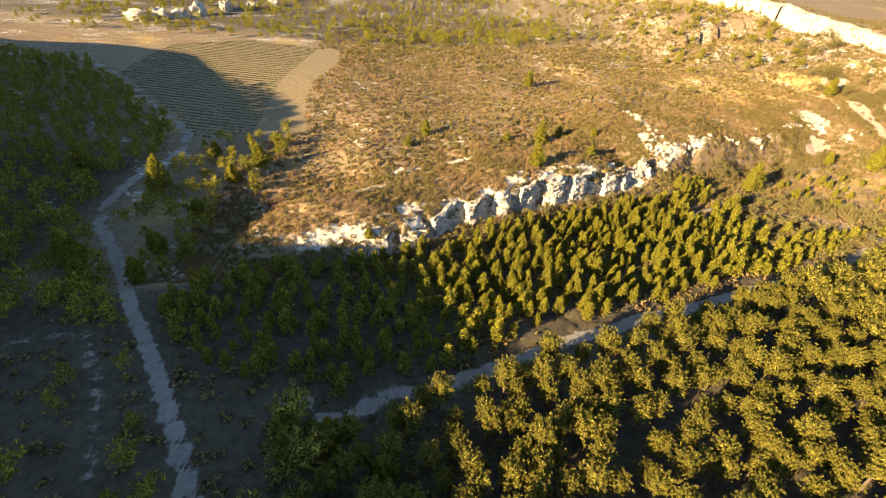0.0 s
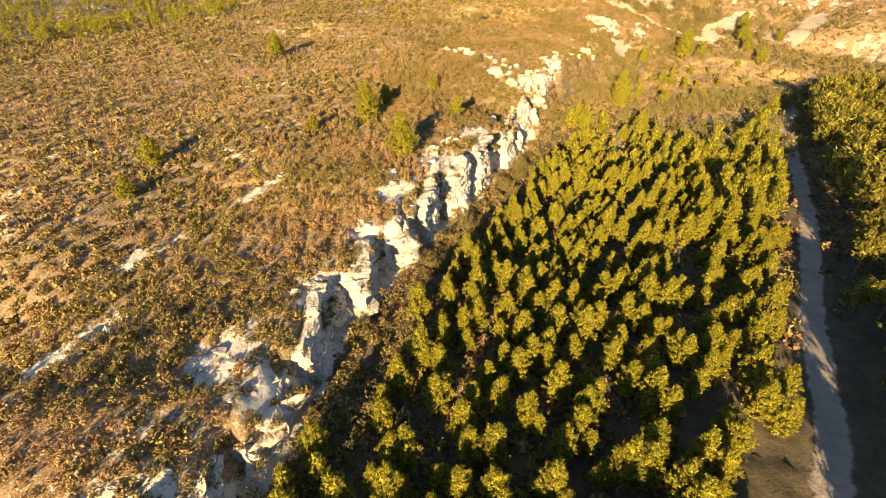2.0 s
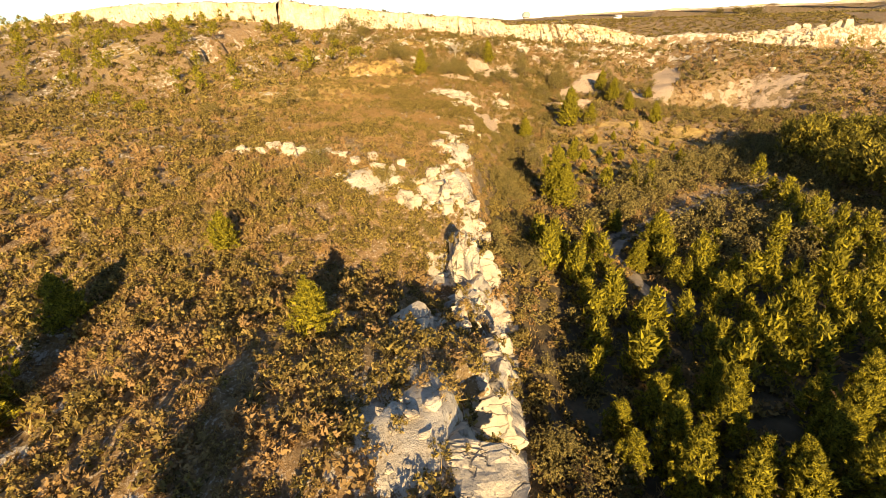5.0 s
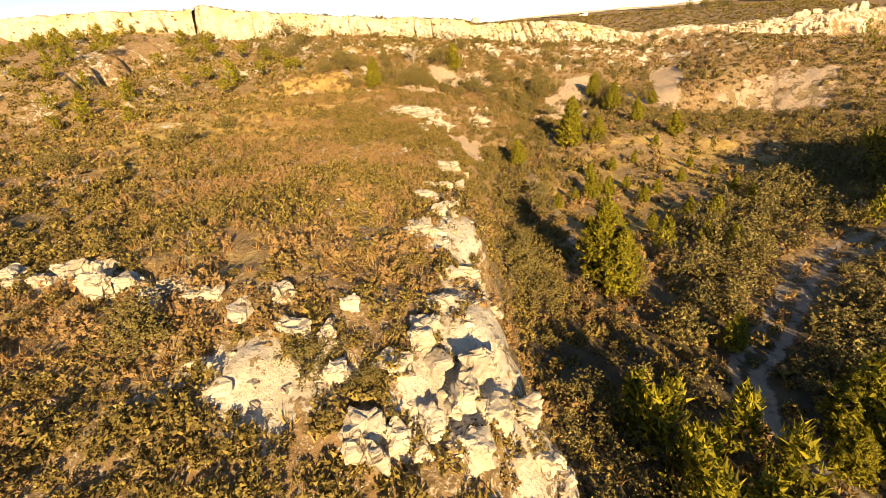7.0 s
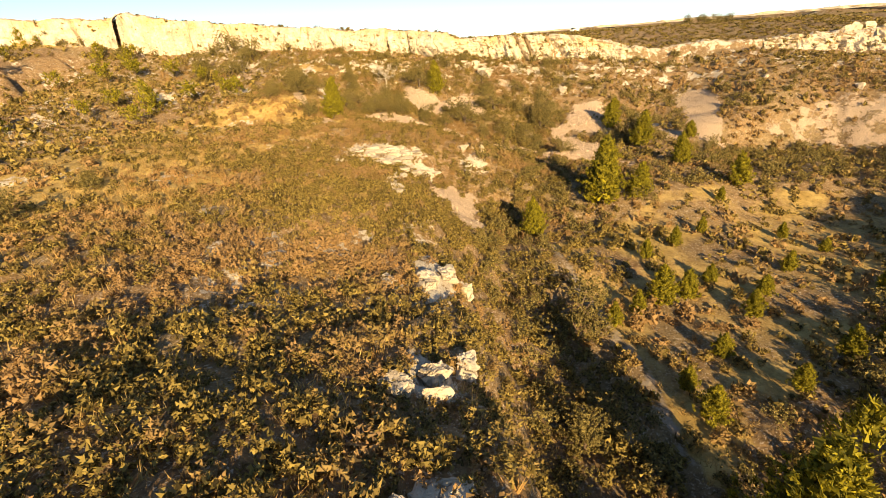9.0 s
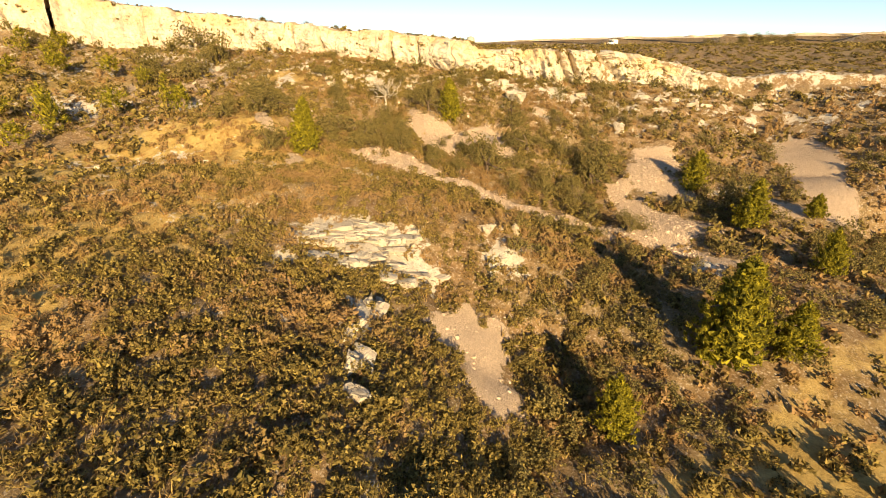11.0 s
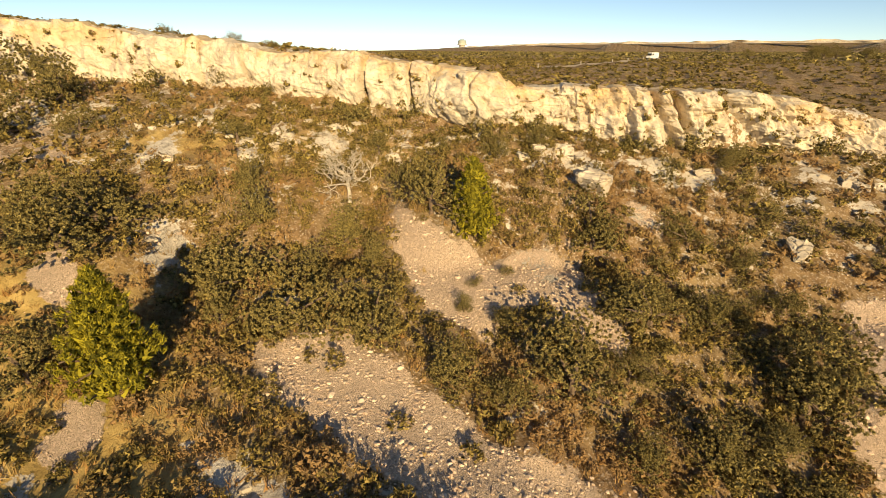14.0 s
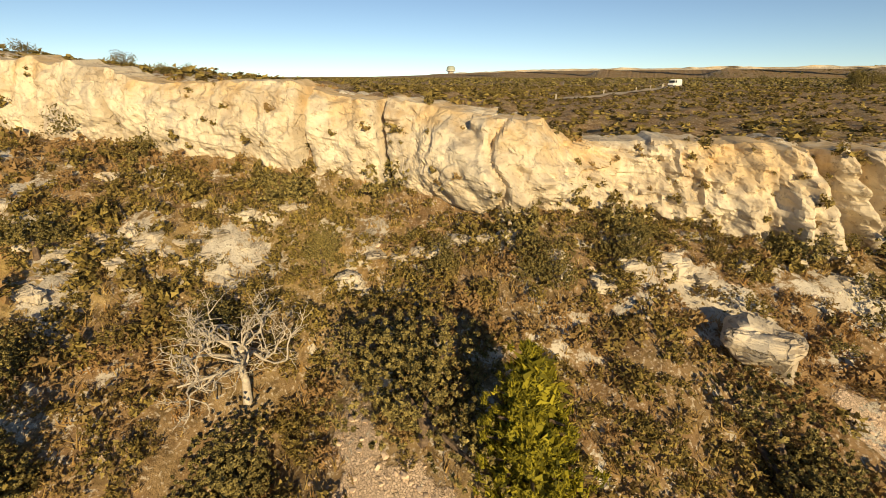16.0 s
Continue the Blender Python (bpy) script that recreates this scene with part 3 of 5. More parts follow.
def lie(x, y):
    """The height of the ground sheet at places on the plan."""
    x, y = np.asarray(x, float), np.asarray(y, float)
    i, j = np.clip(np.searchsorted(gx, x) - 1, 0, len(gx) - 2), np.clip(np.searchsorted(gy, y) - 1, 0, len(gy) - 2)
    u, v = np.clip((x - gx[i]) / (gx[i + 1] - gx[i]), 0, 1), np.clip((y - gy[j]) / (gy[j + 1] - gy[j]), 0, 1)
    return (pz[i, j] * (1 - u) + pz[i + 1, j] * u) * (1 - v) + (pz[i, j + 1] * (1 - u) + pz[i + 1, j + 1] * u) * v


def height(x, y):
    """Metres to metres."""
    return K * lie(np.asarray(x, float) / K, np.asarray(y, float) / K)


# ---- plants ----
def part(name, mesh, parent, label=""):
    ob = new(name, mesh)
    ob.parent = parent
    return tagged(ob, label) if label else ob


def blades(g, centres, dirs, count, length, width, spread, up=0.0, face=0.55):
    """Tufts of narrow leaves round each centre, lying more or less over the plant's outside."""
    n = len(centres)
    c = np.repeat(centres, count, 0)
    out = np.repeat(dirs, count, 0)
    d = g.normal(0, spread, (n * count, 3)) + out * 0.55 + [0, 0, up]
    d /= np.linalg.norm(d, axis=1)[:, None] + 1e-9
    side = np.cross(d, out + g.normal(0, 1 - face, d.shape))
    side /= np.linalg.norm(side, axis=1)[:, None] + 1e-9
    ln = length * g.uniform(0.6, 1.25, (n * count, 1))
    w = width * g.uniform(0.6, 1.3, (n * count, 1))
    base = c + g.normal(0, length * 0.3, c.shape) - d * ln * 0.4
    v = np.stack([base - side * w, base + side * w, base + d * ln], 1).reshape(-1, 3)
    return v, np.arange(len(v)).reshape(-1, 3)


def tube(points, radii, sides=6):
    """A tapering stem along points."""
    p = np.asarray(points, float)
    rings = []
    for i, r in enumerate(radii):
        d = p[min(i + 1, len(p) - 1)] - p[max(i - 1, 0)]
        d /= np.linalg.norm(d) + 1e-9
        a = np.cross(d, [0.31, 0.95, 0.1])
        a /= np.linalg.norm(a) + 1e-9
        b = np.cross(d, a)
        ang = np.arange(sides) * 2 * math.pi / sides
        rings.append(p[i] + r * (np.cos(ang)[:, None] * a + np.sin(ang)[:, None] * b))
    v = np.concatenate(rings)
    f = [(i * sides + j, i * sides + (j + 1) % sides, (i + 1) * sides + (j + 1) % sides, (i + 1) * sides + j) for i in range(len(p) - 1) for j in range(sides)]
    return v, np.array(f)


def join(pieces):
    vs, fs, at = [], [], 0
    for v, f in pieces:
        vs.append(v)
        fs.append(f + at)
        at += len(v)
    return np.concatenate(vs), np.concatenate(fs)


def pine_shape(seed, h, r, clumps, count, tall=False, leaf=0.32):
    """Trunk with limbs, and a crown of upright needle tufts. Base at the origin."""
    g = np.random.RandomState(seed)
    lean = g.normal(0, 0.04, 2)
    zs = np.linspace(0, 0.93 * h, 7)
    spine = np.stack([lean[0] * zs + 0.05 * np.sin(zs + seed), lean[1] * zs + 0.05 * np.cos(1.3 * zs), zs - 0.25], 1)
    stem = [tube(spine, np.linspace(0.055 * h ** 0.75, 0.02, 7))]
    low = 0.45 if tall else 0.16
    cs, ds = [], []
    lobes = g.randint(5, 8) if tall else 0
    for i in range(clumps):
        a = i * 2.4 + g.uniform(-0.5, 0.5)
        u = (i + 0.5) / clumps
        if tall:
            t = low + (1 - low) * u ** 0.7
            wide = r * np.sqrt(np.clip(1 - ((t - 0.68) / 0.42) ** 2, 0.05, 1)) * (0.75 + 0.35 * math.sin(lobes * a + 7 * t))
        else:
            t = low + (1 - low) * u ** 0.85
            wide = r * (np.clip((1 - t) / 0.62, 0, 1) ** 0.62) * (0.8 + 0.2 * math.sin(5 * a + 9 * t + seed)) * (1 + 0.12 * math.sin(23 * t + seed))
        q = wide * g.uniform(0.62, 1.0)
        top = np.array([np.interp(t * h, zs, spine[:, 0]), np.interp(t * h, zs, spine[:, 1]), 0])
        c = top + [q * math.cos(a), q * math.sin(a), t * h * 0.98 + 0.12 * r * g.normal()]
        cs.append(c)
        ds.append([0.75 * math.cos(a), 0.75 * math.sin(a), 0.75])
        if i % 5 == 0 and t < 0.9:
            stem.append(tube([top + [0, 0, t * h - 0.25 * q], (top + c) / 2 + [0, 0, t * h * 0.5 - 0.12 * q], c], (0.03 + 0.006 * h, 0.03, 0.012), 4))
    cs = np.array(cs)
    size = leaf * r
    v, f = blades(g, cs, np.array(ds), count, size * 1.25, size * 0.2, 0.6, 0.5, 0.6)
    # inner foliage, which makes the crown dense
    v2, f2 = blades(g, cs * [0.6, 0.6, 0.97] - [0, 0, 0.12 * r], np.array(ds), max(count // 4, 3), 0.24 * r, 0.05 * r, 0.9, 0.1, 0.4)
    return join(stem), join([(v, f), (v2, f2)])


def shrub_shape(seed, blades_n, squat=0.75, size=0.26, width=0.11):
    """A domed bush of small leaves, one metre across, base at the origin."""
    g = np.random.RandomState(seed)
    n = max(blades_n // 6, 4)
    d = g.normal(0, 1, (n, 3))
    d[:, 2] = np.abs(d[:, 2]) * 0.9
    d /= np.linalg.norm(d, axis=1)[:, None]
    c = d * (0.36 * g.uniform(0.55, 1.05, (n, 1))) * [1, 1, 2 * squat]
    return blades(g, c, d, 6, size, width, 0.7, 0.15)


def scatter(seed, box, gap, keep):
    """Places on the plan on a shaken grid, kept by the chance that keep(x, y) gives."""
    g = np.random.RandomState(seed)
    x, y = np.meshgrid(np.arange(box[0], box[1], gap), np.arange(box[2], box[3], gap), indexing="ij")
    x = x.ravel() + g.uniform(-0.5, 0.5, x.size) * gap
    y = y.ravel() + g.uniform(-0.5, 0.5, y.size) * gap
    ok = g.uniform(0, 1, x.size) < keep(x, y)
    return x[ok], y[ok], g


def strew(name, label, category, shapes, x, y, sizes, tall, tone, material, g, sink=0.05):
    """Many plants joined into one thing that nobody would count."""
    z = lie(x, y)
    vs, fs, ts, at = [], [], [], 0
    for i in range(len(x)):
        v, f = shapes[g.randint(len(shapes))]
        a = g.uniform(0, 6.28)
        c, s = math.cos(a), math.sin(a)
        k = sizes[i]
        w = np.stack([(v[:, 0] * c - v[:, 1] * s) * k, (v[:, 0] * s + v[:, 1] * c) * k, v[:, 2] * k * tall[i] - sink * k], 1)
        vs.append(w + [x[i] * K, y[i] * K, z[i] * K])
        fs.append(f + at)
        ts.append(np.full(len(v), tone[i], np.float32))
        at += len(v)
    me = mesh_of(name, np.concatenate(vs), np.concatenate(fs), material, True, tone=np.concatenate(ts))
    return tagged(new(name, me), label, category, kind="stuff")


# young pines below the lower cliff
def grove(x, y):
    d = along(SCARP, x, y)[0]
    t = along(TRACK, x, y)[0]
    ok = (d < np.where((x > 0) & (x < 56), -4.6, -1.6)) & (t > 2.2) & (x < 88) & (x > -30) & (np.abs(along(TWIN, x, y)[0]) > 1.5) & (y > 20)
    ok &= ~((x > 56) & (d > -12)) & (np.abs(along(ROAD, x, y)[0]) > 2.2) & (along(ROAD, x, y)[0] < 0)
    return ok * np.where(x < -4, 0.8, 0.93) * np.where((x > 58) & (y > 66 + 0.25 * (x - 58)), 0.12, 1) * smooth(86, 78, x)


def tall_wood(x, y):
    return (along(TRACK, x, y)[0] < -2.2) * (x > -12) * (x < 100) * (np.abs(along(ROAD, x, y)[0]) > 3) * 0.95


def plant(name, label, category, group, shapes, x, y, size, g, stretch=(0.9, 1.15), sink=0.0):
    """One plant as a thing with its trunk and crown."""
    a, b = shapes[g.randint(len(shapes))]
    ob = tagged(new(name), label, category, group)
    z = float(height(np.array([x * K]), np.array([y * K]))[0]) - sink
    ob.matrix_world = Matrix.LocRotScale((x * K, y * K, z), Euler((0, 0, g.uniform(0, 6.28))), (size, size, size * g.uniform(*stretch)))
    part("trunk", a, ob)
    part("crown", b, ob)
    return ob


def kinds_of(count, seed, green, wood, *args, **kw):
    out = []
    for i in range(count):
        stem, crown = pine_shape(seed + i, *args, **kw)
        out.append((mesh_of("trunk", *stem, wood), mesh_of("crown", *crown, green, True, tone=np.zeros(len(crown[0])))))
    return out


YOUNG = kinds_of(8, 40, NEEDLES, BARK, 4.6, 1.6, 130, 40, leaf=0.12)
TALL = kinds_of(6, 80, NEEDLES_OLD, BARK, 8.2, 2.35, 210, 34, True, leaf=0.085)
LONE = kinds_of(6, 70, NEEDLES, BARK, 2.5, 1.0, 240, 30, leaf=0.12)
px_, py_, g_ = scatter(11, (-30, 90, 20, 100), 1.8, grove)
order = np.argsort(np.hypot(px_ - 22, py_ - 62))
near, far = order[:290], order[290:]
for i in near:
    plant("pine_tree", "young pine with upright yellow-green needle tufts on the valley floor", "tree", "pines of the plantation", YOUNG, px_[i], py_[i], g_.uniform(0.65, 1.08), g_)
shapes = [pine_shape(60 + i, 4.6, 1.5, 44, 12, leaf=0.36)[1] for i in range(5)]
strew("distant_young_pines", "young yellow-green pines further along the valley", "trees", shapes, px_[far], py_[far], g_.uniform(0.6, 1.0, len(far)), g_.uniform(0.9, 1.15, len(far)),
      np.zeros(len(far)), NEEDLES, g_)

tx, ty, g_ = scatter(12, (-12, 100, 10, 68), 2.5, tall_wood)
order = np.argsort(np.hypot(tx - 22, ty - 34))
for i in order[:280]:
    plant("tall_pine_tree", "tall pine with a rounded lobed crown beside the track", "tree", "tall pines by the track", TALL, tx[i], ty[i], g_.uniform(0.66, 1.0), g_, (0.85, 1.05))
far = order[280:]
shapes = [pine_shape(80 + i, 8.5, 2.6, 60, 10, True, leaf=0.27)[1] for i in range(5)]
strew("tall_pine_wood", "tall pines of the wood beyond the track", "trees", shapes, tx[far], ty[far], g_.uniform(0.75, 1.15, len(far)), g_.uniform(0.8, 1.05, len(far)), np.zeros(len(far)), NEEDLES_OLD, g_)

# single pines: x, y on the plan, crown radius in metres
PINES = [(128.0, 125.9, 2.6), (110.9, 133.8, 2.9), (125.7, 99.4, 2.5), (118.7, 95.4, 2.6), (100.2, 98.0, 3.6), (101.4, 95.0, 2.2), (93.7, 102.8, 1.9), (123.6, 89.7, 1.5), (68.2, 89.4, 3.6), (66.8, 88.2, 2.6), (57.7, 78.4, 2.8), (55.2, 79.0, 1.5), (62.5, 82.1, 1.3),
         (85.8, 92.9, 1.6), (75.5, 90.9, 1.2), (80.9, 90.0, 1.0), (78.9, 86.9, 1.0), (82.3, 84.2, 1.1), (82.5, 95.5, 0.9), (97.2, 81.6, 0.8), (108.9, 86, 2.0), (112.5, 91, 1.8)]
PINES += [(86.6, 91.4, 1.2), (89, 90, 0.9), (88, 87, 1.0), (92, 85, 0.9), (85.5, 88, 1.1), (94, 92, 0.9), (91, 94, 0.9), (97, 90, 0.8), (84, 82, 1.1), (87, 79, 1.2), (91, 80, 1.0), (76.5, 83, 1.2), (99, 84, 0.8), (104, 88, 0.8), (84.2, 94.2, 0.9), (77.6, 91.8, 0.9)]
HILL_PINES = [(23.0, 93.9, 3.2), (19.7, 80.8, 3.0), (15.9, 95.1, 1.5), (34.7, 96.6, 1.5), (31.8, 87.6, 1.5), (27.6, 97.6, 1.7), (27.6, 140.9, 3.0), (-4.6, 91.5, 1.6), (-1.2, 98.0, 2.2),
              (-46, 72.1, 4.2), (-35.6, 77.5, 2.8), (-32.4, 83.8, 3.4), (-47.6, 51.7, 4.2), (-61.9, 78.3, 3.6), (-37.4, 48.4, 2.6), (-36.9, 66, 2.4), (-39.5, 98, 1.5), (-43.7, 47.3, 3.2),
              (-38.3, 55.8, 2.8), (-7.7, 24.6, 2.6), (-43.2, 89.2, 2.2), (-32.8, 96, 2.0), (-2.5, 22, 2.4), (-12, 26, 2.2), (-8.2, 57.2, 1.3)]
g_ = np.random.RandomState(17)
GREAT = kinds_of(4, 90, NEEDLES, BARK, 2.6, 0.95, 420, 34, leaf=0.075)
for x, y, r in PINES:
    plant("pine_tree", "single bushy yellow-green pine among scrub on the valley side", "tree", "single pines", GREAT if r > 2.1 else LONE, x, y, r, g_, (0.85, 1.1))
for x, y, r in HILL_PINES:
    plant("pine_tree", "single bushy pine casting a long shadow on the open hill", "tree", "pines of the hill", GREAT if r > 2.7 else LONE, x, y, r, g_, (0.8, 1.0))


def oak_shape(seed, clumps, count, leaf=0.11, inner=14):
    """A round evergreen oak of radius one: short forked trunk, lobed crown of small stiff leaves."""
    g = np.random.RandomState(seed)
    lobes = g.normal(0, 0.37, (9, 3)) * [1, 1, 0.7] + [0, 0, 0.6]
    lobes[:3, 2] = 0.25
    cs, ds = [], []
    for i in range(clumps):
        c = lobes[g.randint(9)]
        d = g.normal(0, 1, 3)
        d[2] = abs(d[2]) - 0.2
        d /= np.linalg.norm(d)
        cs.append(c + d * g.uniform(0.38, 0.5))
        ds.append(d)
    v, f = blades(g, np.array(cs), np.array(ds), count, leaf, leaf * 0.33, 0.8, 0.1, 0.55)
    v2, f2 = blades(g, np.array(cs) * 0.84, np.array(ds), inner, leaf * 1.5, leaf * 0.55, 0.9, 0.0, 0.6)
    v, f = join([(v, f), (v2, f2)])
    v[:, 2] = np.maximum(v[:, 2], 0.02)
    stem = [tube([(0, 0, -0.15), (0.03, 0.02, 0.25), (0.05, 0, 0.45)], (0.08, 0.06, 0.05))]
    for c in lobes[:5]:
        stem.append(tube([(0.05, 0, 0.35), c * 0.6 + [0, 0, 0.12], c], (0.045, 0.03, 0.012), 5))
    return join(stem), (v, f)


OAKKIND = []
for i in range(7):
    stem, crown = oak_shape(140 + i, 400, 66, 0.031, 18)
    OAKKIND.append((mesh_of("trunk", *stem, BARK), mesh_of("crown", *crown, OAK, True, tone=np.zeros(len(crown[0])))))
OAKS = [(117.5, 136.0, 3.7), (116.7, 131.4, 2.9), (118.8, 127.8, 3.0), (125.9, 133.7, 2.9), (128.3, 129.1, 3.3), (131.5, 119.4, 3.5), (125.2, 115.8, 3.2), (120.4, 118.7, 3.8), (117.8, 123.6, 2.2), (116.8, 142.1, 3.4), (122.6, 137.6, 2.3), (122.5, 124.6, 1.0), (124.7, 124.7, 0.6),
        (122.5, 122.3, 1.4), (126.4, 123.4, 0.6), (132.9, 135.4, 1.7), (127.9, 143.9, 2.2), (123.9, 154.5, 2.2), (119.3, 165.2, 4.2), (121.3, 160.4, 3.8), (127.1, 160.9, 3.9), (114.4, 142.0, 3.8), (110.7, 143.8, 2.5), (109.7, 137.0, 2.5), (124.6, 108.8, 4.2)]
MORE = [(121.2, 96.7, 3.0), (114.6, 104.3, 1.9), (129.2, 167.8, 4), (134.3, 159.0, 1.9), (135.3, 152.3, 1.6), (136.2, 147.1, 1.4), (142.2, 111.5, 1.6), (133.3, 114, 2), (131.6, 108.8, 2.0), (123.6, 130.6, 1.6), (121.4, 133.4, 2.0), (130.2, 131.2, 2.0), (128.8, 136.4, 1.8), (124.6, 139.8, 1.8),
        (120.2, 112.6, 2.4), (121.6, 110.2, 2.0), (118.6, 115.2, 1.8), (119.4, 108.6, 1.9), (122.2, 116.4, 1.5), (118.2, 120.8, 1.6), (127.6, 112.8, 2.0), (129.6, 111.6, 1.6), (133.4, 110.8, 1.5), (136.4, 124.2, 1.6), (134.8, 126.8, 1.7), (134.2, 131.0, 1.5), (115.9, 134.2, 1.8)]
MORE_OAKS = [(44.6, 99.2, 1.6), (46, 94.9, 1.0), (46.5, 93.1, 0.7), (43.8, 89.8, 0.7), (62.3, 94.1, 2.2),
             (62.8, 92.2, 2.0), (60.7, 133.7, 1.8), (70.2, 130, 1.9), (77.3, 132.2, 1.5), (40.2, 79, 1.7), (34.7, 78.2, 1.6), (35.2, 76.2, 1.6), (29.1, 75.9, 1.4), (29.2, 74.2, 1.5),
             (32.2, 76.2, 1.5), (27.9, 72.4, 1.4), (47, 85, 1.7), (80.7, 97.7, 2.6), (20.5, 71.2, 1.6), (14, 69, 1.6), (54, 88, 1.7), (66, 93.5, 1.9), (72, 96, 1.8)]
for x, y, r in OAKS + MORE:
    plant("oak_bush", "rounded grey-green evergreen oak below the tall cliff", "bush", "evergreen oaks", OAKKIND, x, y, 1.1 * r, g_, (0.85, 1.1))
for x, y, r in MORE_OAKS:
    plant("oak_bush", "dense olive-green evergreen oak bush among the rocks", "bush", "evergreen oaks", OAKKIND, x, y, 1.3 * r, g_, (0.75, 1.0))


# bushes, scrub and dry grass on the hill and slopes
def open_land(x, y):
    c = cover(x, y)
    e = -along(WALL, x, y)[0]
    ok = (e > 0.5) & (c["road"] < 0.4) & (c["field"] < 0.5)
    bare = np.maximum(smooth(0.3, 0.65, c["gravel"]) * 0.97, 0.86 * smooth(0.45, 0.8, c["rock"]))
    return ok * (1 - bare), c


FLIGHT = [(-30, 50), (-8, 60), (10, 74), (40, 95), (75, 112), (105, 124), (138, 130)]


def by_path(x, y):
    """How near to the way of the flight, 1 close and 0 far."""
    return smooth(30, 14, np.abs(along(FLIGHT, x, y)[0]))


def scrub(x, y):
    ok, c = open_land(x, y)
    d = along(SCARP, x, y)[0]
    dens = np.where(d > -1.5, 0.98 - 0.5 * c["grass"] + 0.2 * rough(x, y, 11, 51), 0.75) + 0.2 * smooth(104, 118, x)
    return ok * np.clip(dens, 0, 0.97) * (1 - 0.3 * inside(MEADOW, x, y))


def low(x, y):
    return scrub(x, y) * (1 - by_path(x, y)) * (1 - 0.25 * smooth(150, 180, y))


def fine(x, y):
    return scrub(x, y) * by_path(x, y)


def tone_of(x, y, g):
    return np.clip(0.54 + 0.4 * rough(x, y, 16, 53) + g.normal(0, 0.28, len(x)), 0, 1)


shapes = [shrub_shape(100 + i, 40, 0.75, 0.24, 0.09) for i in range(9)]
sx, sy, g_ = scatter(13, (-36, 150, 46, 186), 0.95, low)
strew("scrub", "low dry brown and olive scrub bushes on the stony hill", "bushes", shapes, sx, sy, 1.25 + 1.3 * g_.uniform(0, 1, len(sx)) ** 1.8, g_.uniform(0.7, 1.2, len(sx)), tone_of(sx, sy, g_), SCRUB, g_)
def close(x, y):
    return smooth(13, 9, np.abs(along(FLIGHT, x, y)[0]))


def place_bushes(name, label, seed, gap, keep, shapes):
    x, y, g = scatter(seed, (-36, 146, 48, 165), gap, keep)
    strew(name, label, "bushes", shapes, x, y, 1.25 + 1.4 * g.uniform(0, 1, len(x)) ** 1.6, g.uniform(0.65, 1.15, len(x)), tone_of(x, y, g), SCRUB, g)


place_bushes("hill_bushes", "yellow-olive rosemary and kermes oak bushes on the stony hill", 14, 0.8, lambda x, y: fine(x, y) * (1 - close(x, y)), [shrub_shape(120 + i, 150, 0.7, 0.145, 0.05) for i in range(9)])
place_bushes("hilltop_bushes", "dense olive rosemary and kermes oak bushes between the ledges", 18, 0.70, lambda x, y: fine(x, y) * close(x, y), [shrub_shape(130 + i, 222, 0.7, 0.105, 0.037) for i in range(9)])


BRAKE = [(30, 90), (27, 99), (37, 107), (42, 104), (43, 97.5), (44.3, 92.5), (40.5, 88.6), (34, 88)]
x_, y_, g_ = scatter(19, (26, 112, 86, 129), 0.92, lambda x, y: np.where(inside(BRAKE, x, y) > 0, 0.9, inside(THICK, x, y) * open_land(x, y)[0] * 0.95))
strew("kermes_oak_bushes", "dense dark kermes oak bushes with brown heather between", "bushes", [shrub_shape(150 + i, 380, 0.62, 0.085, 0.03) for i in range(7)], x_, y_, 1.2 + 1.6 * g_.uniform(0, 1, len(x_)) ** 1.3,
      g_.uniform(0.7, 1.1, len(x_)), tone_of(x_, y_, g_) * 0.75, SCRUB, g_)


def grassy(x, y):
    ok, c = open_land(x, y)
    return ok * np.clip(0.22 + 0.6 * c["grass"] + 0.3 * rough(x, y, 7, 57) + 0.2 * smooth(104, 118, x), 0, 0.9) * smooth(24, 12, np.abs(along(FLIGHT, x, y)[0]))


def tuft_shape(seed, n):
    g = np.random.RandomState(seed)
    c = g.normal(0, 0.16, (n, 3)) * [1, 1, 0]
    d = g.normal(0, 0.45, (n, 3)) + [0, 0, 1]
    d /= np.linalg.norm(d, axis=1)[:, None]
    side = np.cross(d, g.normal(0, 1, (n, 3)))
    side /= np.linalg.norm(side, axis=1)[:, None]
    v = np.stack([c - side * 0.035, c + side * 0.035, c + d * g.uniform(0.35, 0.75, (n, 1))], 1).reshape(-1, 3)
    return v, np.arange(len(v)).reshape(-1, 3)


shapes = [tuft_shape(160 + i, 13) for i in range(8)]
sx, sy, g_ = scatter(15, (-12, 146, 54, 160), 0.46, grassy)
strew("dry_grass", "tufts of straw-coloured dry grass between the bushes", "grass", shapes, sx, sy, 0.6 + 0.6 * g_.uniform(0, 1, len(sx)), g_.uniform(0.7, 1.2, len(sx)), tone_of(sx, sy, g_), STRAW, g_)


# ---- rock ----
def lattice(ix, iy, iz, seed):
    n = (ix * 374761393 + iy * 668265263 + iz * 2147483647 + seed * 974634257).astype(np.int64)
    n = (n ^ (n >> 13)) * 1274126177
    n = n ^ (n >> 16)
    return (n & 0xFFFF) / 32767.5 - 1


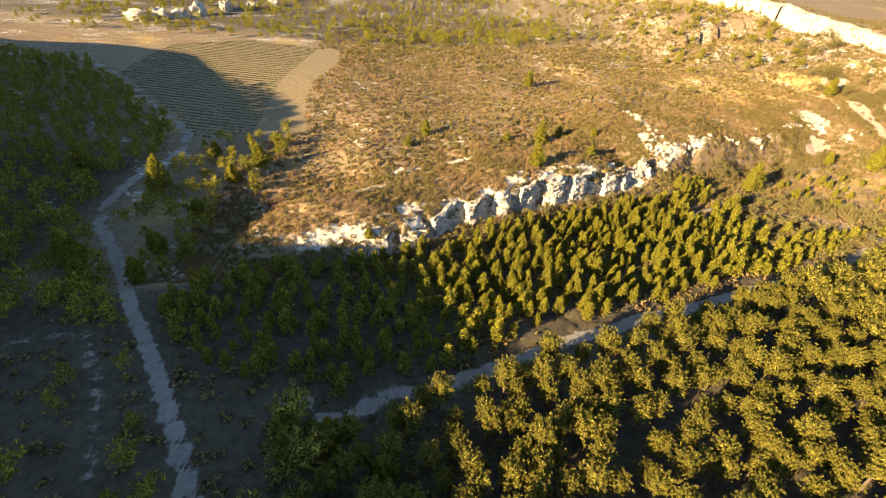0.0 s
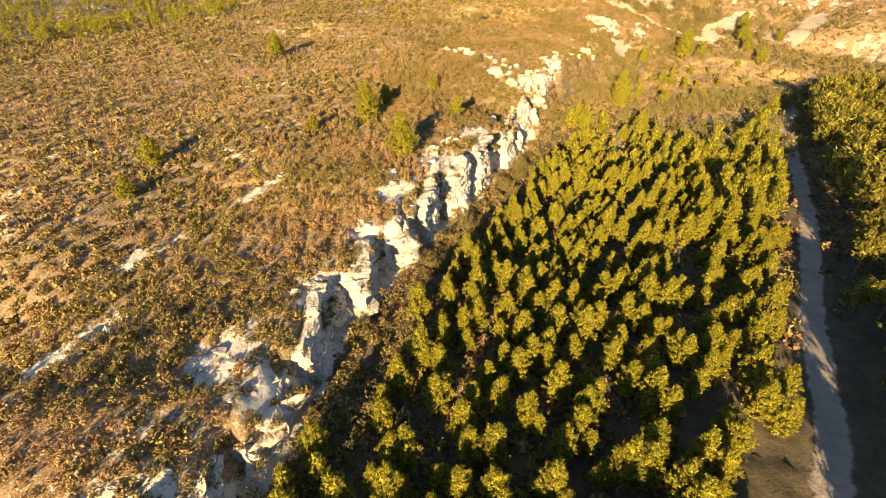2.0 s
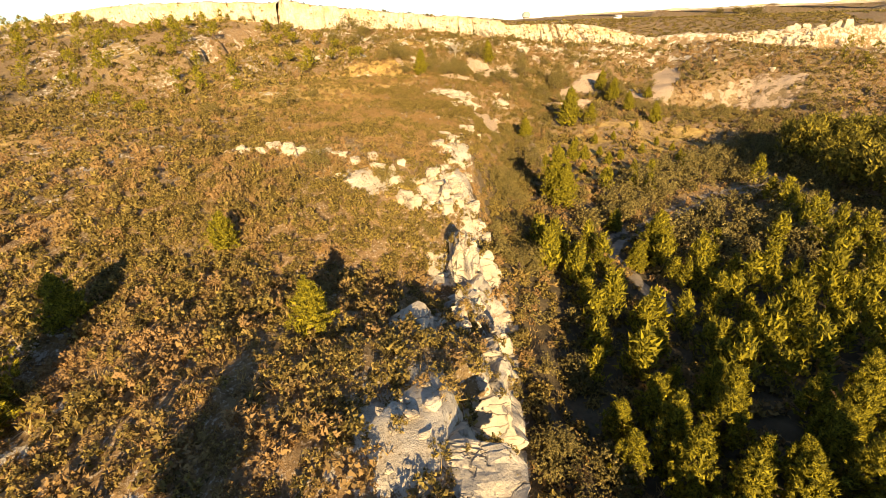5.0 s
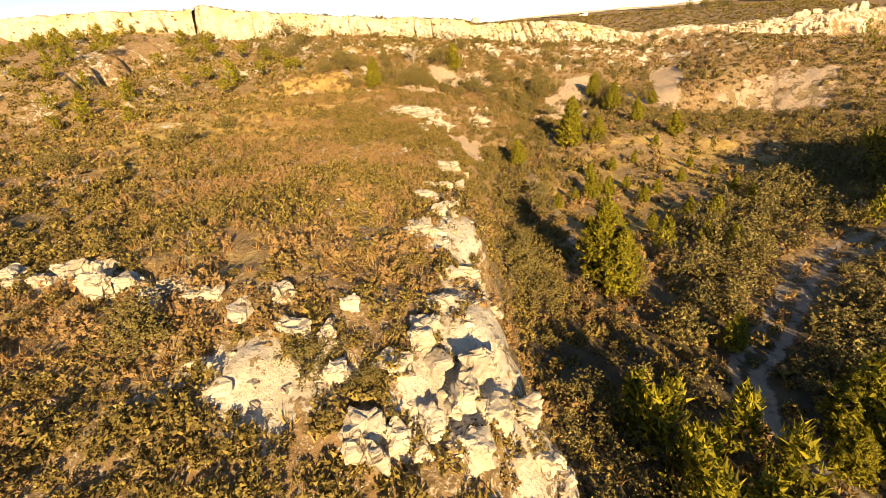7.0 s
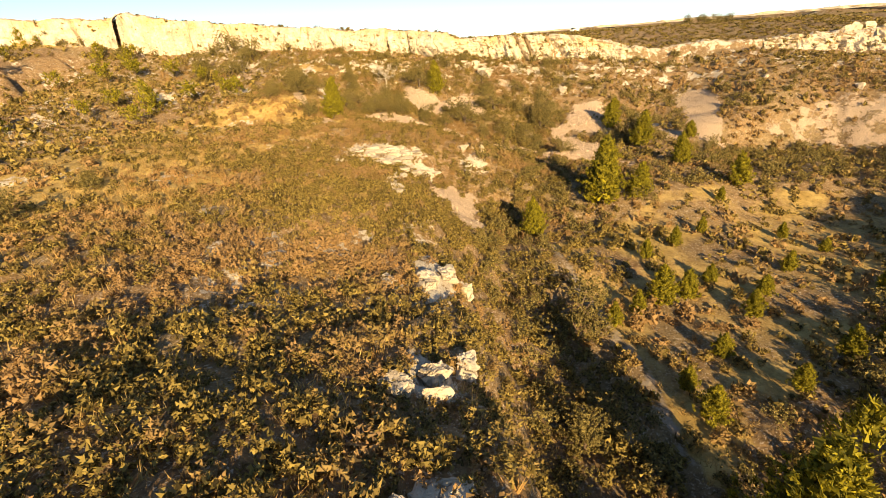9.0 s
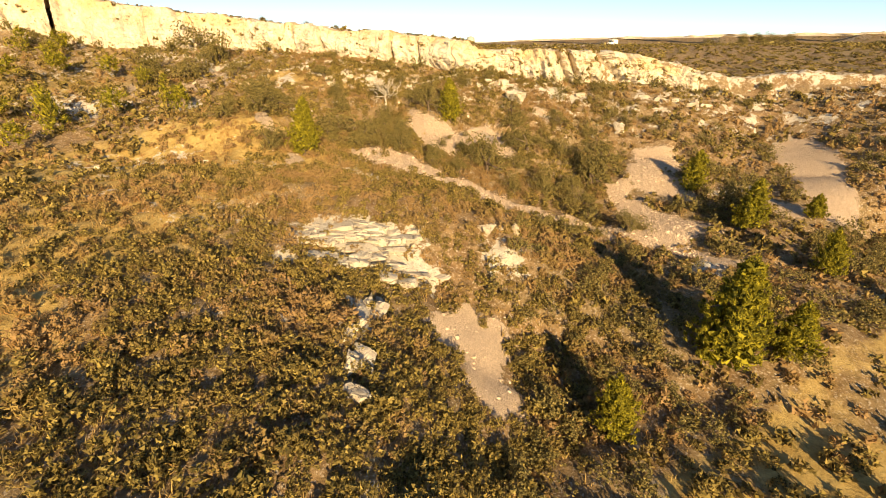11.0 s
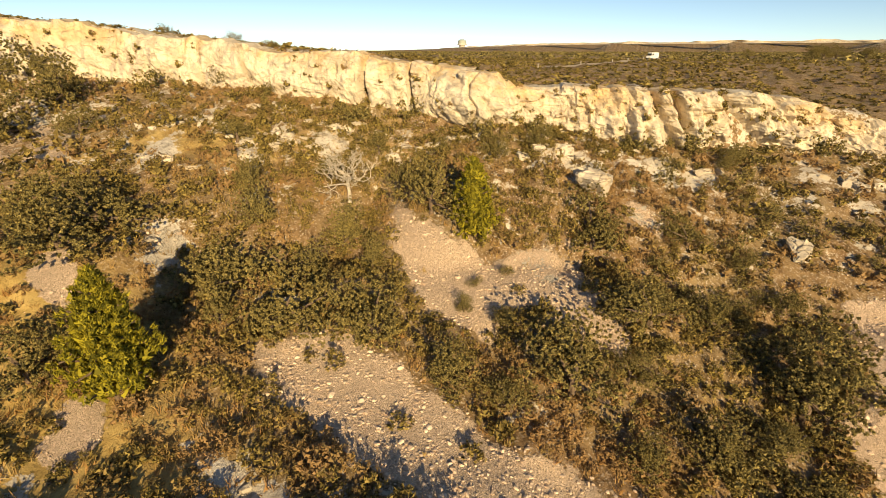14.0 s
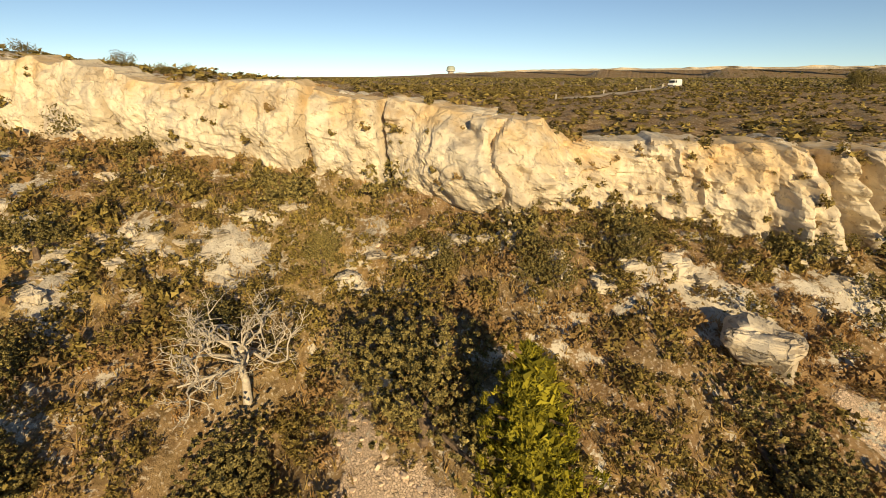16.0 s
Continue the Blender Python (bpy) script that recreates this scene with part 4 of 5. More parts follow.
def value(x, y, z, seed):
    """Smooth value noise, -1 to 1, of unit wavelength."""
    ix, iy, iz = (np.floor(a).astype(np.int64) for a in (x, y, z))
    fx, fy, fz = (a - b for a, b in ((x, ix), (y, iy), (z, iz)))
    fx, fy, fz = (a * a * (3 - 2 * a) for a in (fx, fy, fz))
    out = 0
    for dx in (0, 1):
        for dy in (0, 1):
            for dz in (0, 1):
                out = out + lattice(ix + dx, iy + dy, iz + dz, seed) * (fx if dx else 1 - fx) * (fy if dy else 1 - fy) * (fz if dz else 1 - fz)
    return out


def fractal(x, y, z, seed, octaves=4):
    return sum(value(x * 2 ** i, y * 2 ** i, z * 2 ** i, seed + i) / 1.9 ** i for i in range(octaves))


def block_mesh(seed, size, rings=20, turns=32, blocky=0.4, wear=0.16, cuts=12):
    """A weathered limestone block about its centre: half sizes in metres, split along joints and bedding."""
    g = np.random.RandomState(seed)
    a = np.linspace(-math.pi / 2, math.pi / 2, rings)
    b = np.linspace(0, 2 * math.pi, turns, endpoint=False)
    la, lo = np.meshgrid(a, b, indexing="ij")

    def sgnpow(v):
        return np.sign(v) * np.abs(v) ** blocky

    p = np.stack([sgnpow(np.cos(la)) * sgnpow(np.cos(lo)), sgnpow(np.cos(la)) * sgnpow(np.sin(lo)), sgnpow(np.sin(la))], -1)
    for _ in range(cuts):
        n = g.normal(0, 1, 3)
        n /= np.linalg.norm(n)
        over = np.clip(p @ n - g.uniform(0.45, 0.9), 0, None)
        p = p - over[..., None] * n
    p = p * size
    m = min(size)
    x, y, z = p[..., 0] + seed, p[..., 1], p[..., 2]
    crease = sum((0.4 - np.abs(value(x * k / m, y * k / m, z * k * 1.6 / m, seed + 20 + i))) / k ** 0.8 for i, k in enumerate((0.9, 2.1, 4.6)))
    bed = np.floor(z / (0.33 * m) + 0.5 * value(x / (2 * m), y / (2 * m), z * 0, seed + 3))
    n = -crease * 1.5 * wear * m + lattice(bed.astype(np.int64), bed.astype(np.int64) * 0, bed.astype(np.int64) * 0, seed) * 0.10 * m + lattice(bed.astype(np.int64), np.floor((x + 0.6 * y) / (0.55 * m) + 0.37 * bed).astype(np.int64), np.floor((y - 0.5 * x) / (0.7 * m)).astype(np.int64), seed + 4) * 0.12 * m + fractal(x * 2 / m, y * 2 / m, z * 2 / m, seed, 3) * 0.35 * wear * m
    flat = p * [1, 1, 0.6]
    p = p + flat / (np.linalg.norm(flat, axis=-1, keepdims=True) + 1e-6) * n[..., None]
    i = np.arange(rings * turns).reshape(rings, turns)
    j = np.roll(i, -1, 1)
    return p.reshape(-1, 3), np.stack([i[:-1], j[:-1], j[1:], i[1:]], -1).reshape(-1, 4)


def put_block(name, label, category, group, seed, x, y, size, turn, lift, material, **kw):
    """A block on the plan, its middle lifted over the ground there by that many metres."""
    ob = tagged(new(name, mesh_of(name, *block_mesh(seed, size, **kw), material, True)), label, category, group)
    ob.matrix_world = Matrix.LocRotScale((x * K, y * K, float(K * ground(np.array([x]), np.array([y]))[0]) + lift), Euler((radians((seed * 37) % 9 - 4), radians((seed * 53) % 9 - 4), radians(turn))), None)
    return ob


def ridge(x, y, seed):
    """Sharp-edged noise: creased hollows between rounded swells."""
    z = x * 0
    return 0.5 - np.abs(value(x, y, z, seed)) + 0.5 * (0.5 - np.abs(value(2.1 * x, 2.1 * y, z, seed + 1))) + 0.25 * (0.5 - np.abs(value(4.3 * x, 4.3 * y, z, seed + 2)))


# the lower cliff: a broken wall of buttresses that stand one in front of the other
scarp = np.array(SCARP, float)


def scarp_band(name, label, s0, s1, step):
    s = np.arange(s0, s1, step / (4.6 * K))
    k = np.floor(s).astype(int)
    f = (s - k)[:, None]
    q = scarp[k] * (1 - f) + scarp[k + 1] * f
    soft = int(2.0 / step)
    ker = np.ones(2 * soft + 1) / (2 * soft + 1)
    c = np.stack([np.convolve(np.pad(q[:, i], soft, "edge"), ker, "valid") for i in (0, 1)], 1)
    way = np.gradient(c, axis=0)
    way /= np.linalg.norm(way, axis=1)[:, None] + 1e-9
    out = np.stack([way[:, 1], -way[:, 0]], 1)
    saw = (1.06 * s + 0.22 * rough(c[:, 0], c[:, 1], 13, 3)) % 1.0
    juts = (1.5 * (1 - saw) - 0.9) * smooth(3.5, 5, s) * (1 - smooth(14, 16, s)) + 0.5 * rough(c[:, 0], c[:, 1], 7, 3)
    rim = c - out * 1.0
    top = K * land(HILL, rim[:, 0], rim[:, 1], 14) + 0.35
    foot = K * land(VALE, c[:, 0], c[:, 1], 14) - 0.8
    n = int(8.5 / step)
    u = s * 4.6 * K
    V = np.linspace(0, 1, n)[None, :]
    U = u[:, None] + 0 * V
    tops = (top - foot) * (0.66 + 0.34 * smooth(-0.35, 0.25, value(u / 8, u * 0, u * 0, 93))) - 1.3 * smooth(0.75, 1.0, saw) + 0.8 * value(u / 2.3, u * 0, u * 0, 91)
    rise = smooth(0.0, 0.74, V) ** 0.9
    back = np.clip((V - 0.74) / 0.26, 0, 1)
    Z = foot[:, None] + tops[:, None] * rise - 1.7 * back ** 1.3
    D = K * juts[:, None] + 0.7 - 0.9 * rise - 3.2 * back
    D = D + 0.55 * fractal(U / 3.2, Z / 2.4, Z * 0, 81, 3) + 0.35 * value(U / 2.6, Z / 0.7, Z * 0, 85) + 0.12 * fractal(U / 0.7, Z / 0.5, Z * 0, 87, 2) - 0.75 * ridge(U / 2.2, Z / 2.8, 83) - 0.2 * ridge(U / 0.7, Z / 0.5, 84) + 0.4
    bed = np.floor(Z / 0.75 + 0.6 * value(U / 6, Z * 0, Z * 0, 95)).astype(np.int64)
    D = D + 0.3 * lattice(bed, np.floor(U / 2.7 + 0.3 * bed).astype(np.int64), bed * 0, 96)
    Z = Z + 0.4 * fractal(U / 1.8, D / 1.8, Z * 0, 89, 3) * smooth(0.5, 0.8, V)
    P = np.stack([c[:, 0:1] * K + out[:, 0:1] * D, c[:, 1:2] * K + out[:, 1:2] * D, Z], -1).reshape(-1, 3)
    g = np.random.RandomState(57)
    for q in np.flatnonzero(g.uniform(0, 1, len(P)) < 0.02 * (smooth(0.3, 0.6, V) + 0 * Z).ravel()):
        LEDGE_TUFTS.append((*P[q], 0.5 + 0.9 * g.uniform() ** 1.6))
    return tagged(new(name, mesh_of(name, P, grid_faces(len(s), n), GREY, True)), label, "cliff", kind="structure")


LEDGE_TUFTS = []


scarp_band("low_cliff", "broken white limestone cliff below the hill, with buttresses and clefts", 3.2, 13.4, 0.18)

# the upper cliff wall
wall = np.array(WALL, float)
legs = np.linalg.norm(np.diff(wall[:, :2], axis=0), axis=1)
run_at = np.concatenate([[0], np.cumsum(legs)]) * K


def wall_band(name, label, leg0, leg1, step, tufts=1.0):
    u = np.arange(run_at[leg0], run_at[leg1], step)
    cx, cy, top, foot = (np.interp(u, run_at, wall[:, c] * K) for c in range(4))
    soft = max(int(1.6 / step), 1)
    ker = np.ones(2 * soft + 1) / (2 * soft + 1)
    pad = np.pad(cx, soft, "edge"), np.pad(cy, soft, "edge")
    cx, cy = np.convolve(pad[0], ker, "valid"), np.convolve(pad[1], ker, "valid")
    tx, ty = np.gradient(cx), np.gradient(cy)
    ln = np.hypot(tx, ty) + 1e-9
    ox, oy = ty / ln, -tx / ln  # out of the rock, to the open side
    n = int(8.0 / step)
    v = np.linspace(0, 1, n)
    U, V = np.meshgrid(u, v, indexing="ij")
    tall = (top - foot)[:, None]
    Z = foot[:, None] - 1.6 + (tall + 1.75) * V + (0.3 * fractal(U / 2.2, V * 0, V * 0, 77, 4) + 0.2 * value(U / 7, V * 0, V * 0, 78)) * smooth(0.7, 1, V)
    block = np.clip(smooth(run_at[17] - 2, run_at[18] + 4, U) * 0.9 + 0.25 * value(U / 14, V * 0, V * 0, 71), 0, 1)
    bulge = 0.8 * fractal(U / 10, Z / 14, Z * 0, 61, 2) + 0.3 * fractal(U / 2.6, Z / 4.2, Z * 0, 63, 3) + 0.15 * fractal(U / 0.7, Z / 0.55, Z * 0, 67, 3)
    bed = np.floor(Z / 1.05 + 0.5 * value(U / 5, Z * 0, Z * 0, 74)).astype(np.int64)
    joint = np.floor(U / 2.1 + 0.37 * bed + 0.4 * value(U / 3, Z / 2, Z * 0, 75)).astype(np.int64)
    UW, ZW = U + 1.6 * fractal(U / 4, Z / 3.5, Z * 0, 171, 2) + 0.5 * Z, Z + 0.9 * fractal(U / 3, Z / 2.5, Z * 0, 173, 2) - 0.12 * U
    broken = 0.45 - 1.25 * ridge(UW / 5.2, ZW / 3.6, 64) - 0.55 * ridge(UW / 1.7, ZW / 1.3, 65) + 0.22 * lattice(np.floor(ZW / 0.9).astype(np.int64), np.floor(UW / 1.9).astype(np.int64), bed * 0, 76) + 0.15 * fractal(U / 0.6, Z / 0.5, Z * 0, 68, 2)
    flutes = -0.35 * ridge(U / 3.1 + 0.15 * Z, Z / 16, 66)
    cleft = -1.7 * smooth(0.12, 0.0, np.abs(value(U / 5.5 + 0.35 * V, V * 0.4, V * 0, 69))) * smooth(0.1, 0.5, value(U / 13, V * 0, V * 0, 70) * 0.5 + 0.5)
    lean = 0.9 * np.sin(np.clip(V * 1.15, 0, 1) * math.pi) * (1 - 0.6 * block) - 0.7 * smooth(0.86, 1.0, V) - 2.6 * block * V
    D = 0.75 + bulge + broken * (0.32 + 0.68 * block) + flutes * (1 - block) + cleft + lean
    # the round ochre buttress with its crack, and the tall flutes towards the end
    D = D + 1.5 * np.exp(-((U - run_at[17] - 1.0) / 4.6) ** 2) * np.sin(np.clip(V * 1.08 - 0.08, 0, 1) * math.pi) ** 0.6 - 0.9 * np.exp(-((U - run_at[17] - 0.9 - 0.5 * np.sin(1.3 * Z)) / 0.22) ** 2)
    tall_part = smooth(run_at[20] - 3, run_at[20] + 3, U) * smooth(run_at[23] + 2, run_at[22], U)
    D = D + tall_part * (1.3 - 2.6 * ridge(U / 5.0 + 0.10 * Z, Z / 26, 167) + 1.6 * V)
    shelf = np.floor(Z / 1.5 + 0.8 * value(U / 7, Z * 0, Z * 0, 175)).astype(np.int64)
    D = D + block * (1 - 0.7 * tall_part) * (0.55 * lattice(shelf, np.floor(U / 4.3 + 0.4 * shelf).astype(np.int64), shelf * 0, 177) + 0.3 * lattice(np.floor(Z / 0.6).astype(np.int64), np.floor(U / 1.3 + 0.5 * shelf).astype(np.int64), shelf * 0, 178))
    D = D - 2.6 * smooth(0.985, 1.0, V)
    P = np.stack([cx[:, None] + ox[:, None] * D, cy[:, None] + oy[:, None] * D, Z], -1).reshape(-1, 3)
    me = mesh_of(name, P, grid_faces(len(u), n)[:, ::-1], CLIFF, True, up=V.ravel())
    g = np.random.RandomState(leg0)
    at = np.flatnonzero(g.uniform(0, 1, P.shape[0]) < (0.0030 + 0.014 * (block * smooth(0.05, 0.4, V)).ravel()) * (tufts * step * step / 0.03))
    for q in at:
        CLINGING.append((*P[q], 0.5 + 1.2 * g.uniform() ** 2.0))
    return tagged(new(name, me), label, "cliff", kind="structure")


CLINGING = []
wall_band("cliff_wall", "tall cream limestone cliff with ochre stains and clefts", 8, 24, 0.17)
wall_band("far_cliff_wall", "distant cream limestone cliff on the skyline", 2, 8, 0.4)
wall_band("crag_wall", "broken limestone crag below the table land", 27, 29, 0.3)


# ledges and blocks of limestone on the hill
def ledge_row(line, gap, seed, low, high, label, group, deep=(0.6, 1.1), rise=(0.0, 0.35), gaps=0.1, **kw):
    g = np.random.RandomState(seed)
    p = np.array(line, float)
    far = np.concatenate([[0], np.cumsum(np.linalg.norm(np.diff(p, axis=0), axis=1))])
    for i, u in enumerate(np.arange(0, far[-1], gap)):
        x, y = np.interp(u, far, p[:, 0]) + g.normal(0, 0.35), np.interp(u, far, p[:, 1]) + g.normal(0, 0.35)
        way = math.degrees(math.atan2(np.interp(u + 0.5, far, p[:, 1]) - np.interp(u - 0.5, far, p[:, 1]), np.interp(u + 0.5, far, p[:, 0]) - np.interp(u - 0.5, far, p[:, 0])))
        h = g.uniform(low, high)
        if g.uniform() < gaps:
            continue
        put_block("limestone_block", label, "rock", group, seed + i, x, y, (g.uniform(0.8, 1.5) * gap * K * 0.5, g.uniform(*deep), h), way + g.uniform(-14, 14), h * g.uniform(*rise), PALE, **kw)


LEDGE = "pale limestone block of a ledge among bushes on the hill"
for i, (line, h0, h1) in enumerate([([(45.7, 109.5), (45.9, 104.3), (46.4, 99.8), (46.9, 97.6), (47.2, 95.3), (48.1, 94.3), (49.2, 92.7)], 0.45, 0.85), ([(46.8, 93.6), (48.1, 91.7), (48.3, 89.4)], 0.5, 0.9), ([(44.8, 92.6), (46.0, 91.0), (47.3, 89.7), (48.5, 87.6)], 0.5, 0.9),
                                    ([(50.6, 93.4), (52.4, 92.4), (55.5, 93.2)], 0.4, 0.8), ([(55.4, 96.2), (57.4, 94.2)], 0.5, 0.9), ([(58.6, 96.6), (61, 96.2)], 0.4, 0.7), ([(73.2, 104.9), (76.2, 102.4)], 0.5, 0.8), ([(66, 100.6), (68.4, 99.6)], 0.4, 0.7), ([(60.4, 98.4), (63, 98.6)], 0.35, 0.6)]):
    ledge_row(line, 0.72, 300 + 40 * i, h0, h1, LEDGE, "ledge blocks", (0.5, 1.1), (0.0, 0.45), 0.08, blocky=0.42, wear=0.36, cuts=4, rings=24, turns=36)
g_ = np.random.RandomState(86)
for i in range(46):
    a, q = g_.uniform(0, 6.28), math.sqrt(g_.uniform(0, 1))
    bx, by, h = 97 + 2.9 * q * math.cos(a), 118.2 + 3.6 * q * math.sin(a), g_.uniform(0.16, 0.34)
    put_block("limestone_block", "flat slab of split white limestone on the slope", "rock", "split slabs", 860 + i, bx, by, (g_.uniform(0.8, 2.0), g_.uniform(0.5, 1.0), h), g_.uniform(-25, 25) + 110, h * g_.uniform(0.1, 0.7), PALE, rings=14, turns=26, blocky=0.35, wear=0.3, cuts=5)
ledge_row([(104, 112.8), (106.5, 111.4)], 0.9, 410, 0.5, 1.0, "low slab of split grey limestone on the slope", "split slabs")
def crag(x, y, half, turn, seed):
    """A great buttress of the low cliff, its head level with the hill."""
    x, y = x + 0.45, y - 0.7
    zt, zg = K * float(land(HILL, np.array([x]), np.array([y]), 14)[0]), K * float(ground(np.array([x]), np.array([y]))[0])
    ob = put_block("cliff_crag", "jointed white limestone crag standing out of the low cliff", "rock", "crags of the low cliff", seed, x, y, half, turn, zt - zg - half[2] - 0.6, GREY,
              rings=64, turns=100, blocky=0.3, wear=0.24, cuts=18)
    g = np.random.RandomState(seed)
    heads = np.array([ob.matrix_world @ v.co for v in ob.data.vertices if v.normal.z > 0.3])
    heads = heads[heads[:, 2] > height(heads[:, 0], heads[:, 1]) - 0.1]
    for q in g.choice(len(heads), min(len(heads), int(9 * half[0] * half[1] / 2)), replace=False):
        LEDGE_TUFTS.append((*heads[q], 0.5 + 0.9 * g.uniform() ** 1.5))


for i, (cx, cy, ha, hb, hc, turn) in enumerate(CRAGS):
    crag(cx, cy, (ha, hb, hc), turn, 960 + i)
ledge_row([(16.5, 78), (22, 80), (29, 83), (36, 86.5)], 3.2, 910, 0.8, 1.3, "bare limestone step at the brow of the low cliff", "cliff steps", (1.0, 2.0), (-0.5, -0.1), 0.45, rings=30, turns=48)
ledge_row([(86, 111.5), (90, 114), (94, 115.6)], 1.2, 435, 0.4, 0.8, "pale limestone block of a ledge among bushes on the hill", "ledge blocks")
for i, (line, h) in enumerate([([(126.4, 143.1), (127.0, 140.9)], 0.5), ([(132.7, 147.1), (134.5, 144.0)], 0.5), ([(129.9, 143.2), (131.0, 138.9)], 0.45), ([(133.3, 134.5), (135.1, 131.4), (136.6, 127.1)], 0.55), ([(123.2, 143.6), (124.4, 142.5)], 0.4),
                               ([(133.0, 142.0), (134.4, 138.1)], 0.5), ([(135.0, 126.2), (138.0, 121.9)], 0.7), ([(122.7, 147.9), (123.3, 145.1)], 0.35), ([(125.6, 150.6), (129.0, 147.1)], 0.4), ([(128.2, 145.6), (129.6, 141.6)], 0.4)]):
    ledge_row(line, 0.8, 1200 + 20 * i, 0.5 * h, 1.1 * h, "cream limestone ledge among scrub below the tall cliff", "ledges below the cliff", (0.5, 1.0), (-0.3, 0.2), 0.12, rings=18, turns=28, blocky=0.42, wear=0.36, cuts=4)
ledge_row([(137.6, 124.5), (138, 121.5), (139.6, 118.5), (140.5, 115), (141.5, 111)], 1.1, 470, 0.35, 0.75, "cream limestone block below the tall cliff", "blocks below the cliff")
ledge_row([(143.5, 105.5), (143.8, 101.5), (145, 98)], 1.2, 500, 0.45, 0.9, "cream limestone block below the tall cliff", "blocks below the cliff")
put_block("boulder", "large fallen cream limestone boulder on the slope", "rock", "", 520, 134.7, 119.9, (2.0, 1.7, 1.6), 75, 0.5, PALE)
put_block("boulder", "fallen cream limestone boulder on the brown slope", "rock", "", 521, 135.6, 107.6, (1.2, 1.0, 1.2), 10, 0.5, PALE)
for i, (bx, by, br) in enumerate([(113, 146, 0.5), (108, 150, 0.45), (104, 139, 0.4), (120, 158, 0.6), (99, 146, 0.4), (133, 96, 0.8), (128, 92, 0.7), (139, 80, 0.9), (136, 70, 1.0), (126, 151, 0.7)]):
    put_block("boulder", "small pale limestone boulder lying in dry grass", "rock", "small boulders", 540 + i, bx, by, (br, br * 0.8, br * 0.7), i * 40, br * 0.35, PALE, rings=12, turns=18)


ledge_row([(152, 72), (154, 66), (155, 61), (158, 56)], 1.9, 760, 0.9, 1.7, "broken limestone crag on the brow of the valley side", "crag blocks")


# loose stones on the screes, the outcrops and the slope
def stony(x, y):
    c = cover(x, y)
    return np.clip(0.75 * smooth(0.35, 0.7, c["gravel"]) + 0.5 * smooth(0.35, 0.7, c["rock"]) + 0.03, 0, 1) * (-along(WALL, x, y)[0] > 0.6)


stones = [block_mesh(600 + i, (0.5, 0.42, 0.34), 5, 7, 0.8, 0.1, 5) for i in range(6)]
lx, ly, g_ = scatter(31, (92, 142, 96, 146), 0.42, stony)
ox, oy, _ = scatter(32, (40, 62, 88, 114), 0.42, stony)
lx, ly = np.concatenate([lx, ox]), np.concatenate([ly, oy])
strew("loose_stones", "loose pale limestone rubble on screes and ledges", "stones", stones, lx, ly, 0.10 + 0.42 * g_.uniform(0, 1, len(lx)) ** 6, g_.uniform(0.6, 1.1, len(lx)), np.zeros(len(lx)), GRIT, g_, -0.02)


def heaped(x, y):
    return smooth(0.3, 0.6, cover(x, y)["gravel"] + 0.12 * rough(x, y, 1.7, 44)) * np.clip(0.6 + 0.5 * rough(x, y, 2.6, 43), 0.15, 1)


stones = [block_mesh(620 + i, (0.5, 0.42, 0.3), 4, 6, 0.7, 0.1, 6) for i in range(8)]
lx, ly, g_ = scatter(34, (109, 136, 99, 132), 0.2, heaped)
strew("scree_stones", "pinkish-beige limestone rubble covering the screes", "stones", stones, lx, ly, 0.12 + 0.26 * g_.uniform(0, 1, len(lx)) ** 3, g_.uniform(0.6, 1.1, len(lx)), np.zeros(len(lx)), GRIT, g_, -0.12)


# pale rim of the far table land
ry = np.arange(-190, 330, 2.0)
rx = 150 + (398 + 0.37 * (ry - 110)) / 0.93
low_z = K * ground(rx - 6, ry)
rv = np.linspace(0, 1, 7)
RY, RV = np.meshgrid(ry, rv, indexing="ij")
RX = rx[:, None] + 2.0 * fractal(RY / 9, RV * 2, RV * 0, 301, 3) + 3 * RV
RZ = low_z[:, None] + (K * ground(rx + 8, ry) - low_z)[:, None] * (0.80 + 0.24 * RV) + 0.9 * fractal(RY / 14, RV * 0, RV * 0, 303, 3) * RV
tagged(new("far_rim", mesh_of("far_rim", np.stack([RX * K, RY * K, RZ], -1).reshape(-1, 3), grid_faces(len(ry), 7), CLIFF, False, up=RV.ravel())), "pale rock rim of the distant table land", "cliff", kind="structure")


# broken rock on the bare patches
rubble = [block_mesh(640 + i, (0.5, 0.4, 0.3), 9, 13, 0.5, 0.15, 9) for i in range(8)]
bx_, by_, g_ = scatter(33, (-20, 136, 52, 142), 0.7, lambda x, y: 0.75 * smooth(0.4, 0.75, cover(x, y)["rock"]) * by_path(x, y) * (-along(WALL, x, y)[0] > 1.0))
strew("broken_rock", "angular pieces of broken white limestone on the bare ledges", "stones", rubble, bx_, by_, 0.45 + 1.3 * g_.uniform(0, 1, len(bx_)) ** 3, g_.uniform(0.5, 1.0, len(bx_)), np.zeros(len(bx_)), PALE, g_, -0.08)


